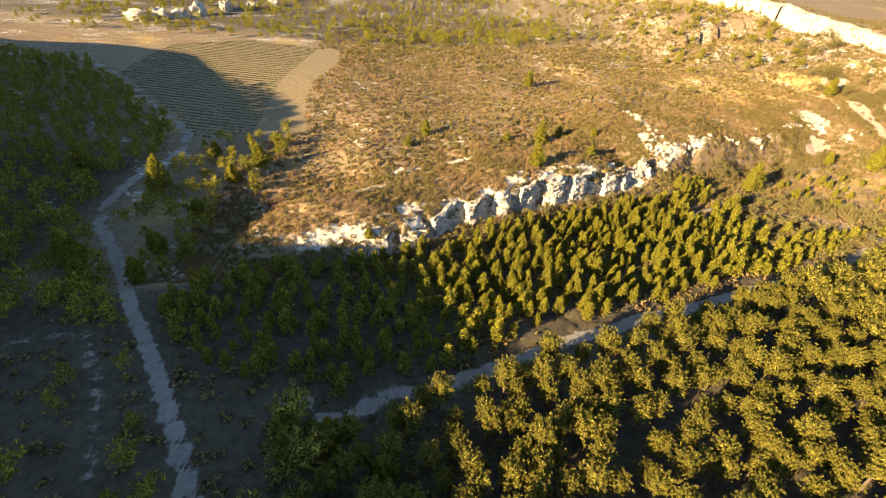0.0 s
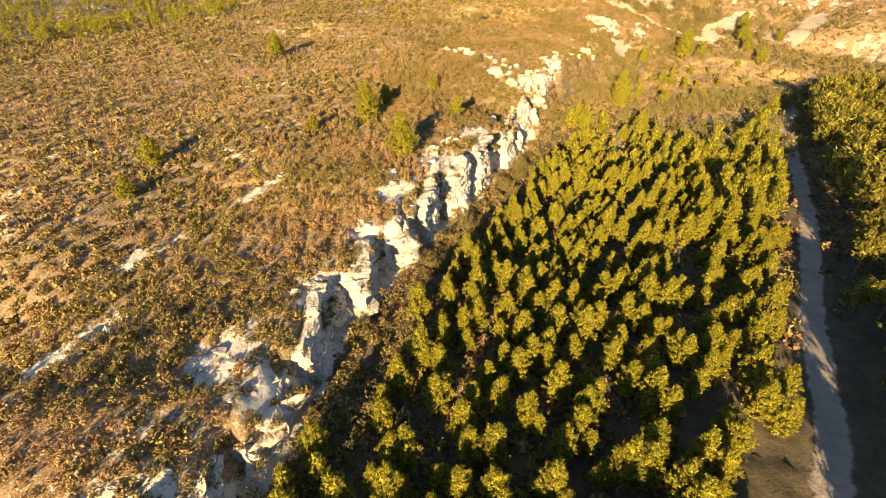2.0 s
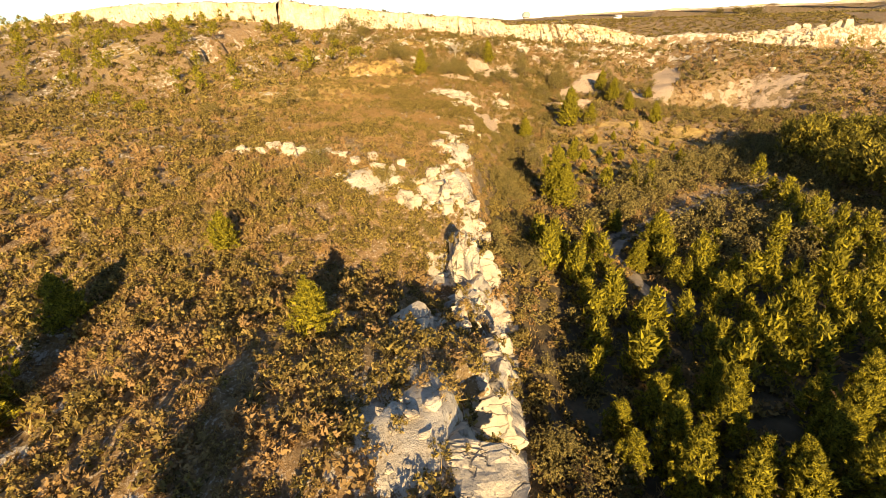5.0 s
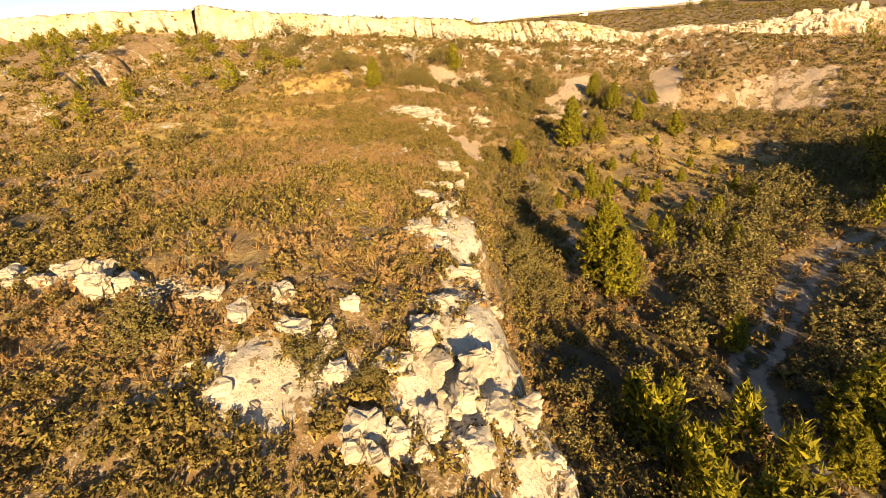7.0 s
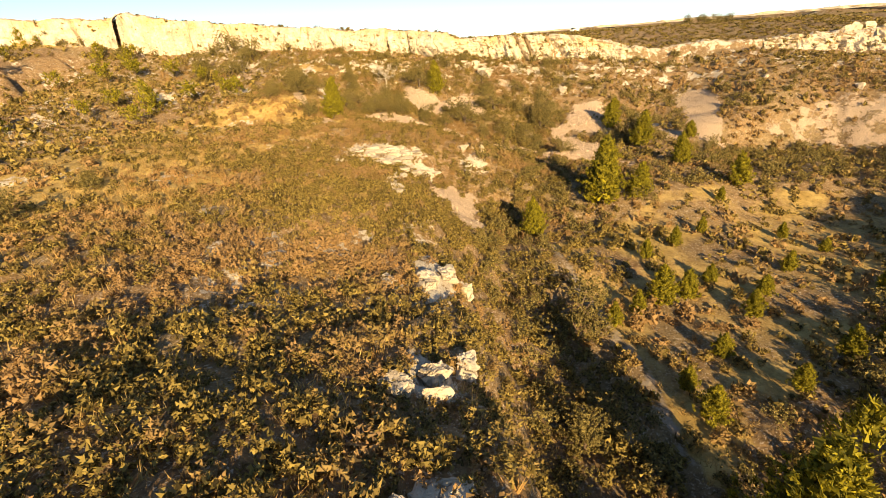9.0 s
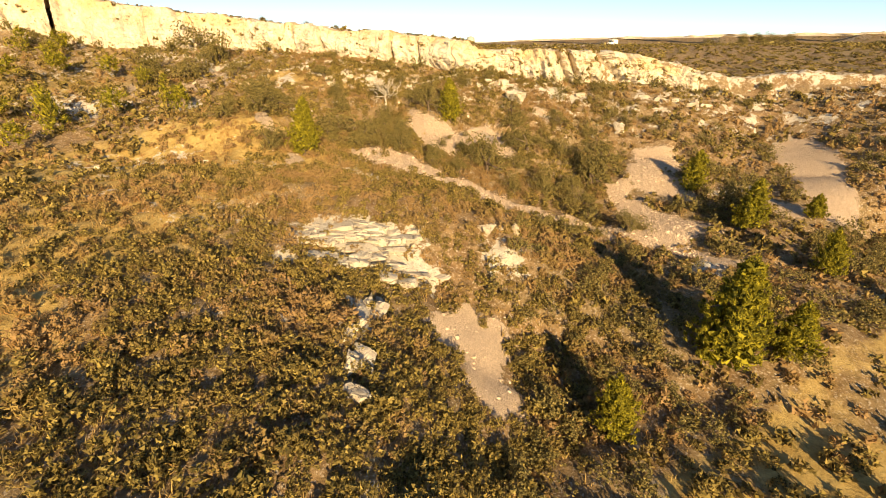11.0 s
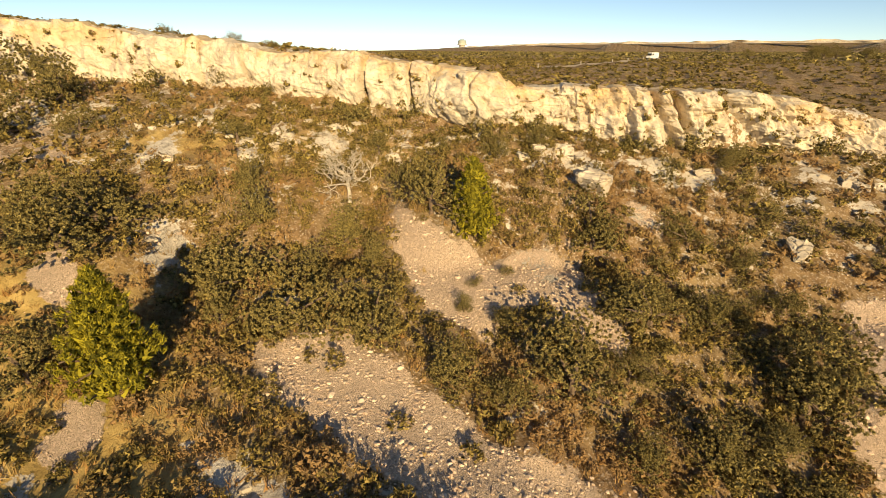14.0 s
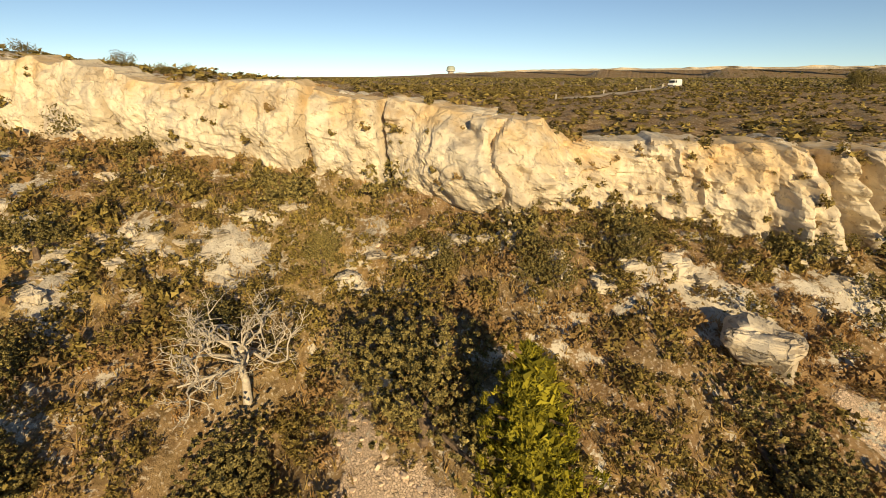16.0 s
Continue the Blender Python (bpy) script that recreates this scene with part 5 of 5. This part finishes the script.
# ---- the dead oak on the slope ----
def dead_tree(x, y):
    g = np.random.RandomState(8)
    ob = tagged(new("dead_tree"), "bare bleached dead oak with twisted forked limbs", "tree")
    ob.location, ob.scale = (x * K, y * K, float(height(np.array([x * K]), np.array([y * K]))[0])), (1.3, 1.3, 1.05)
    trunk = [(0, 0, -0.2), (0.1, 0.05, 0.8), (0.0, 0.1, 1.7), (0.12, 0.0, 2.5)]
    part("trunk", mesh_of("trunk", *tube(trunk, (0.17, 0.14, 0.12, 0.10), 8), GREYBARK, False), ob)

    def grow(p, d, length, r, depth, out):
        pts = [np.array(p)]
        for _ in range(4):
            d = d + g.normal(0, 0.34, 3) + [0, 0, 0.05]
            d /= np.linalg.norm(d)
            pts.append(pts[-1] + d * length / 4)
        out.append(tube(pts, np.linspace(r, r * 0.45, 5), 5))
        if depth:
            for k in range(3 if depth > 1 else 6):
                at = pts[g.randint(2, 5)]
                nd = d + g.normal(0, 0.62, 3)
                grow(at, nd / np.linalg.norm(nd), length * g.uniform(0.5, 0.72), r * 0.56, depth - 1, out)

    for i in range(8):
        a = i * 0.785 + g.uniform(-0.3, 0.3)
        h = (1.3, 1.7, 2.4, 2.0, 1.5, 2.5, 2.2, 1.8)[i]
        out = []
        grow((0.05, 0.05, h), np.array([math.cos(a), math.sin(a), g.uniform(0.15, 0.9)]), g.uniform(1.6, 2.4), 0.085, 3, out)
        part("limb", mesh_of("limb", *join(out), GREYBARK, False), ob)
    return ob


dead_tree(127.6, 134.6)


# ---- the table land: scrub, trees, van, posts, tower ----
def table_scrub(x, y):
    e = -along(WALL, x, y)[0]
    r = np.clip(0.85 + 0.3 * rough(x, y, 22, 61), 0.4, 0.98)
    lane = np.abs(along(LANE, x, y)[0])
    return (e < -1.8) * r * np.where(lane < 1.6, 0, 1)


LANE = [(178, 133), (190, 128.5), (205, 124), (226, 120), (245, 118)]
shapes = [shrub_shape(180 + i, 36) for i in range(6)]
sx, sy, g_ = scatter(41, (120, 232, 52, 215), 1.75, table_scrub)
strew("table_land_scrub", "low green-brown scrub covering the table land", "bushes", shapes, sx, sy, 1.7 + 1.5 * g_.uniform(0, 1, len(sx)) ** 2, g_.uniform(0.35, 0.6, len(sx)), tone_of(sx, sy, g_) * 0.4, SCRUB, g_)
sx, sy, g_ = scatter(42, (232, 560, -60, 420), 5.0, table_scrub)
strew("far_table_land_scrub", "dark green scrub spread over the distant table land", "bushes", shapes, sx, sy, 2.6 + 3.6 * g_.uniform(0, 1, len(sx)) ** 2, g_.uniform(0.35, 0.65, len(sx)), tone_of(sx, sy, g_) * 0.4, OAK, g_)
for x, y, r in [(142.1, 157.2, 1.3), (140.7, 164.7, 1.5), (138.5, 149, 0.9), (139, 144, 0.8), (150, 160, 1.0), (240, 86, 4.2), (255.8, 80.3, 5.0), (262, 76, 4.6), (248, 74, 4.0), (290, 92, 3.2), (188, 141, 1.8)]:
    plant("oak_bush", "dark evergreen bush standing on the skyline of the table land", "bush", "bushes of the table land", OAKKIND, x, y, r, g_, (0.7, 0.95))
la = np.array(LANE, float)
lu = np.linspace(0, len(la) - 1, 60)
lxy = np.stack([np.interp(lu, np.arange(len(la)), la[:, c]) for c in (0, 1)], 1) * K
lw = np.gradient(lxy, axis=0)
lw /= np.linalg.norm(lw, axis=1)[:, None]
ls = np.stack([-lw[:, 1], lw[:, 0]], 1)
rows = [np.concatenate([lxy + ls * o, (height(lxy[:, 0] + ls[:, 0] * o, lxy[:, 1] + ls[:, 1] * o) + 0.22)[:, None]], 1) for o in (-1.6, -0.8, 0, 0.8, 1.6)]
k = Mat("pale_dirt")
DIRT = k.done(k.mix(k.ramp(k.noise(1.2, 5), 0.35, 0.65), (0.42, 0.33, 0.22), (0.54, 0.44, 0.31)), 0.95)
tagged(new("dirt_lane", mesh_of("dirt_lane", np.stack(rows, 1).reshape(-1, 3), grid_faces(60, 5)[:, ::-1], DIRT, False)), "pale dirt lane across the table land", "road", kind="structure")


def plain(name, colour, rough=0.5, metal=0.0):
    k = Mat(name)
    c = k.mix(k.ramp(k.noise(4, 4), 0.4, 0.7), colour, tuple(v * 0.85 for v in colour))
    k.b.inputs["Metallic"].default_value = metal
    return k.done(c, rough)


def box(bm, x0, x1, y0, y1, z0, z1, bevel=0.0):
    r = bmesh.ops.create_cube(bm, size=1.0)
    for v in r["verts"]:
        v.co = Vector(((v.co.x + 0.5) * (x1 - x0) + x0, (v.co.y + 0.5) * (y1 - y0) + y0, (v.co.z + 0.5) * (z1 - z0) + z0))
    if bevel:
        bmesh.ops.bevel(bm, geom=list({e for v in r["verts"] for e in v.link_edges}), offset=bevel, segments=2, affect="EDGES")


def bm_part(name, bm, material, parent, label=""):
    me = bpy.data.meshes.new(name)
    bm.to_mesh(me)
    bm.free()
    me.materials.append(material)
    return part(name, me, parent, label)


def van(x, y, turn):
    white, dark, rubber, chrome = plain("white_paint", (0.8, 0.8, 0.78), 0.35), plain("dark_glass", (0.03, 0.035, 0.04), 0.1), plain("rubber", (0.03, 0.03, 0.03), 0.9), plain("steel_rim", (0.5, 0.5, 0.5), 0.4, 0.8)
    ob = tagged(new("van"), "white delivery van parked on the dirt lane", "van")
    ob.matrix_world = pose(x * K, y * K, float(height(np.array([x * K]), np.array([y * K]))[0]) + 0.25, 0, 0, turn)
    bm = bmesh.new()
    box(bm, -2.3, 1.35, -0.95, 0.95, 0.45, 2.3, 0.12)
    box(bm, 1.2, 2.45, -0.92, 0.92, 0.45, 1.25, 0.12)
    box(bm, 1.1, 1.85, -0.88, 0.88, 1.1, 2.15, 0.16)
    bm_part("body", bm, white, ob)
    for name, q in (("windscreen", (1.82, 1.88, -0.78, 0.78, 1.3, 1.98)), ("side_window", (0.75, 1.6, 0.90, 0.965, 1.35, 1.95)), ("side_window", (0.75, 1.6, -0.965, -0.90, 1.35, 1.95)), ("bumper", (2.42, 2.52, -0.9, 0.9, 0.42, 0.62))):
        bm = bmesh.new()
        box(bm, *q, 0.02)
        bm_part(name, bm, dark, ob)
    for wx in (-1.5, 1.6):
        for wy in (-0.86, 0.86):
            bm = bmesh.new()
            bmesh.ops.create_cone(bm, cap_ends=True, segments=18, radius1=0.36, radius2=0.36, depth=0.22, matrix=Matrix.Translation((wx, wy, 0.36)) @ Matrix.Rotation(radians(90), 4, "X"))
            w = bm_part("wheel", bm, rubber, ob)
            bm = bmesh.new()
            bmesh.ops.create_cone(bm, cap_ends=True, segments=14, radius1=0.2, radius2=0.18, depth=0.25, matrix=Matrix.Translation((wx, wy, 0.36)) @ Matrix.Rotation(radians(90), 4, "X"))
            bm_part("rim", bm, chrome, w)
    return ob


van(225.5, 119.0, 150)
POST = plain("weathered_post", (0.5, 0.45, 0.38), 0.9)
for i, (x, y) in enumerate([(179, 134.2), (191, 129.6), (204, 125.6), (214, 123.4), (231, 121), (240, 120.5)]):
    bm = bmesh.new()
    box(bm, -0.12, 0.12, -0.12, 0.12, -0.3, 1.0, 0.03)
    me = bpy.data.meshes.new("post")
    bm.to_mesh(me)
    bm.free()
    me.materials.append(POST)
    ob = tagged(new("marker_post", me), "short pale marker post beside the dirt lane", "post", "posts of the lane")
    ob.location = (x * K, y * K, float(height(np.array([x * K]), np.array([y * K]))[0]))


def tower(x, y, z, tall):
    """The round tower with a domed head on the far horizon."""
    wall, dome = plain("pale_render", (0.62, 0.58, 0.5), 0.9), plain("green_grey_dome", (0.38, 0.42, 0.36), 0.6)
    ob = tagged(new("tower"), "pale round tower with a domed head on the horizon", "tower")
    ob.location = (x, y, z)
    for name, profile, mat in (("shaft", [(0.26, -0.6), (0.24, 0.1), (0.23, 0.52), (0.34, 0.58)], wall), ("gallery", [(0.36, 0.57), (0.38, 0.6), (0.38, 0.66), (0.33, 0.67)], wall),
                               ("dome", [(0.34, 0.66), (0.35, 0.78), (0.31, 0.9), (0.2, 0.97), (0.02, 1.0)], dome)):
        n = 20
        v = [(r * tall * math.cos(6.28319 * j / n), r * tall * math.sin(6.28319 * j / n), h * tall) for r, h in profile for j in range(n)]
        f = [(i * n + j, i * n + (j + 1) % n, (i + 1) * n + (j + 1) % n, (i + 1) * n + j) for i in range(len(profile) - 1) for j in range(n)]
        part(name, mesh_of(name, v, f, mat, False), ob)
    return ob


tower(118.6 * K + 0.934 * 1500, 124.6 * K + 0.357 * 1500, 68, 36)

# ---- the field, the valley woods and the far hills ----
def vines(x, y):
    return inside(FIELD, x, y) * (np.abs((y + 0.06 * x) % 1.7 - 0.85) < 0.22) * (along([(-50, 88), (-38, 100), (-41, 139), (-36, 184)], x, y)[0] > 2.5)


shapes = [shrub_shape(190 + i, 18, 0.6, 0.3, 0.12) for i in range(5)]
sx, sy, g_ = scatter(43, (-86, -28, 90, 185), 0.42, vines)
strew("vine_rows", "rows of low green vines in the valley field", "vines", shapes, sx, sy, g_.uniform(0.7, 1.0, len(sx)), g_.uniform(0.8, 1.1, len(sx)), np.zeros(len(sx)), VINE, g_)


def west_wood(x, y):
    a = 0.8 * x + 0.6 * y
    road = np.minimum(np.abs(along(ROAD, x, y)[0]), np.abs(along(FORK, x, y)[0]))
    left = along(ROAD, x, y)[0] > 0
    clear = (x > -44) * (x < -29) * (y < 36)
    nose = (x > -47) * (x < -30) * (y > 48) * (y < 104) * (along(SCARP, x, y)[0] > -4)
    verge = (x < -7) * (y < 36) * (along(TRACK, x, y)[0] > 1.5)
    return (road > 1.5) * np.maximum.reduce([left * np.where(clear, 0.25, 0.95), 0.55 * nose, 0.6 * verge]) * (1 - inside(FIELD, x, y))


shapes = [pine_shape(220 + i, 5.0, 2.0, 34, 10, i % 2 == 1, leaf=0.24)[1] for i in range(6)]
sx, sy, g_ = scatter(44, (-125, -14, 14, 140), 2.6, west_wood)
strew("valley_wood", "dark green pines and oaks on the shaded western slope", "trees", shapes, sx, sy, g_.uniform(0.7, 1.25, len(sx)), g_.uniform(0.8, 1.05, len(sx)), np.zeros(len(sx)), NEEDLES, g_)


def valley_floor(x, y):
    road = np.minimum(np.abs(along(ROAD, x, y)[0]), np.minimum(np.abs(along(FORK, x, y)[0]), np.abs(along(TRACK, x, y)[0])))
    return (road > 1.2) * (along(SCARP, x, y)[0] < -1) * (1 - inside(FIELD, x, y)) * np.clip(0.55 + 0.5 * rough(x, y, 9, 71), 0.1, 0.9)


sx, sy, g_ = scatter(53, (-66, 14, 12, 60), 1.5, valley_floor)
strew("valley_scrub", "low dark scrub on the shaded valley floor beside the road", "bushes", [shrub_shape(285 + i, 48, 0.75, 0.22, 0.08) for i in range(6)], sx, sy, 1.4 + 2.2 * g_.uniform(0, 1, len(sx)) ** 1.6, g_.uniform(0.6, 1.1, len(sx)), tone_of(sx, sy, g_) * 0.6, SCRUB, g_)


def north_wood(x, y):
    ok = ((y > 186 + 0.1 * x) | ((x > 62) & (y > 150) & (rough(x, y, 25, 66) > -0.2))) & (inside(FIELD, x, y) < 0.5)
    return ok * (-along(WALL, x, y)[0] > 2) * np.clip(0.6 + 0.6 * rough(x, y, 30, 65), 0.05, 0.95)


sx, sy, g_ = scatter(45, (-150, 120, 150, 310), 4.2, north_wood)
strew("northern_wood", "pines and evergreen oaks on the northern slopes", "trees", shapes, sx, sy, g_.uniform(0.7, 1.3, len(sx)), g_.uniform(0.7, 1.0, len(sx)), np.zeros(len(sx)), NEEDLES, g_)
FAR_CRAGS = [(-112, 194, 5.5), (-106, 199, 7), (-100, 205, 6), (-97, 214, 7), (-91, 228, 6.5), (-84, 238, 5.5), (-76, 247, 5)]
shapes = [oak_shape(230 + i, 78, 14, 0.085, 3)[1] for i in range(5)]


def gully(x, y):
    d = along(SCARP, x, y)[0]
    foot = (d < -0.6) & (d > np.where((x > 0) & (x < 56), -5.4, -3.5)) & (x > -20) & (x < 96)
    shade = (x > 60) & (x < 112) & (y < 85 - 0.15 * (x - 70)) & (y > 60)
    east = (x > 58) & (x < 140) & (d < -1.5) & (inside(MEADOW, x, y) < 0.5) & (y > 62) & (y < 118) & (along(TWIN, x, y)[0] < 20)
    c = cover(x, y)
    return np.where(foot, 0.8, np.where(east, np.where(shade, 0.95, 0.15 * ((x > 93) & (x < 110) & (y > 92)) + 0.5 + 0.3 * rough(x, y, 9, 67)), 0)) * (c["gravel"] < 0.3) * (c["road"] < 0.3) * (np.abs(along(TWIN, x, y)[0]) > 1.9) * (-along(WALL, x, y)[0] > 3)


sx, sy, g_ = scatter(46, (-20, 140, 45, 120), 1.7, gully)
strew("gully_bushes", "dark evergreen bushes along the foot of the low cliff and the valley", "bushes", shapes, sx, sy, g_.uniform(0.8, 1.9, len(sx)) * (1 + 0.5 * ((sx > 60) & (sx < 112) & (sy < 85 - 0.15 * (sx - 70)))), g_.uniform(0.7, 1.1, len(sx)), np.zeros(len(sx)), OAK, g_)
for i, (x, y, r) in enumerate(FAR_CRAGS):
    put_block("crag", "grey limestone crag above the far wood", "rock", "far crags", 700 + i, x, y, (r * 1.1, r * 0.8, r), i * 25, 0.0, GREY, blocky=0.5, wear=0.3)


# bushes that cling to the cliff and grow along its foot and brow
gx_, gy_, g_ = scatter(47, (100, 150, 92, 250), 1.5, lambda x, y: (np.abs(along(WALL, x, y)[0] + 1.3) < 1.6) * np.clip(0.5 + 0.5 * rough(x, y, 8, 69), 0.1, 0.9))
shapes = [oak_shape(240 + i, 90, 16, 0.10, 4)[1] for i in range(4)]
strew("cliff_foot_bushes", "olive bushes growing against the foot of the tall cliff", "bushes", shapes, gx_, gy_, 0.5 + 1.7 * g_.uniform(0, 1, len(gx_)) ** 2, g_.uniform(0.7, 1.1, len(gx_)), np.zeros(len(gx_)), OAK, g_)
gx_, gy_, g_ = scatter(54, (117, 143, 98, 156), 1.55, lambda x, y: (-along(WALL, x, y)[0] > 1.2) * (cover(x, y)["gravel"] < 0.3) * np.clip(0.45 + 0.4 * rough(x, y, 6, 73), 0.08, 0.85))
strew("slope_bushes", "rounded olive-brown bushes on the slope below the tall cliff", "bushes", [oak_shape(244 + i, 64, 16, 0.085, 4)[1] for i in range(5)], gx_, gy_, 0.5 + 1.1 * g_.uniform(0, 1, len(gx_)) ** 1.6, g_.uniform(0.6, 0.95, len(gx_)), tone_of(gx_, gy_, g_) * 0.8, SCRUB, g_)
gx_, gy_, g_ = scatter(48, (118, 152, 92, 186), 0.9, lambda x, y: (np.abs(along(WALL, x, y)[0] - 1.6) < 0.9) * 0.55)
shapes = [shrub_shape(250 + i, 48) for i in range(5)]
strew("brow_scrub", "dry scrub along the brow of the tall cliff", "bushes", shapes, gx_, gy_, g_.uniform(0.6, 1.4, len(gx_)), g_.uniform(0.6, 1.0, len(gx_)), tone_of(gx_, gy_, g_), SCRUB, g_)

# tufts and small bushes in the clefts of the cliffs
def cling(name, label, places, shapes, seed):
    g = np.random.RandomState(seed)
    vs, fs, at = [], [], 0
    for x, y, z, r in places:
        v, f = shapes[g.randint(len(shapes))]
        vs.append(v * [r, r, r * g.uniform(0.7, 1.1)] + [x, y, z - 0.15 * r])
        fs.append(f + at)
        at += len(v)
    me = mesh_of(name, np.concatenate(vs), np.concatenate(fs), SCRUB, True, tone=np.repeat(g.uniform(0, 0.8, len(vs)), [len(v) for v in vs]))
    tagged(new(name, me), label, "bushes", kind="stuff")


cling("cliff_tufts", "small dry bushes rooted in clefts of the tall cliff", CLINGING, [shrub_shape(255 + i, 84, 0.8, 0.2, 0.07) for i in range(5)], 52)
cling("ledge_tufts", "olive and brown bushes rooted on the ledges of the low cliff", LEDGE_TUFTS, [shrub_shape(265 + i, 150, 0.75, 0.14, 0.045) for i in range(6)], 53)

gx_, gy_, g_ = scatter(49, (-40, 122, 146, 245), 2.1, lambda x, y: (-along(WALL, x, y)[0] > 3) * np.clip(0.5 + 0.5 * rough(x, y, 26, 68) + 0.3 * smooth(120, 70, x), 0, 0.9) * smooth(143, 153, y + 0.1 * (x - 80)) * (inside(FIELD, x, y) < 0.5))
shapes = [shrub_shape(260 + i, 60, 0.8, 0.2, 0.075) for i in range(6)]
strew("northern_thicket", "thicket of olive-green oaks and junipers below the far cliff", "bushes", shapes, gx_, gy_, 2.0 + 2.4 * g_.uniform(0, 1, len(gx_)) ** 1.5, g_.uniform(0.7, 1.1, len(gx_)), tone_of(gx_, gy_, g_) * 0.6, SCRUB, g_)

# scrub and low wood on the land that closes the place to the south and east
gx_, gy_, g_ = scatter(50, (-60, 190, -60, 62), 5.4, lambda x, y: ((x > 100) | (y < 10)) * 0.8 * (np.abs(along(ROAD, x, y)[0]) > 2.5) * (-along(WALL, x, y)[0] > 1))
shapes = [pine_shape(270 + i, 4.0, 2.0, 16, 7)[1] for i in range(4)]
strew("southern_wood", "low pines and oaks on the land south of the track", "trees", shapes, gx_, gy_, g_.uniform(0.6, 1.3, len(gx_)), g_.uniform(0.7, 1.1, len(gx_)), np.zeros(len(gx_)), NEEDLES_OLD, g_)
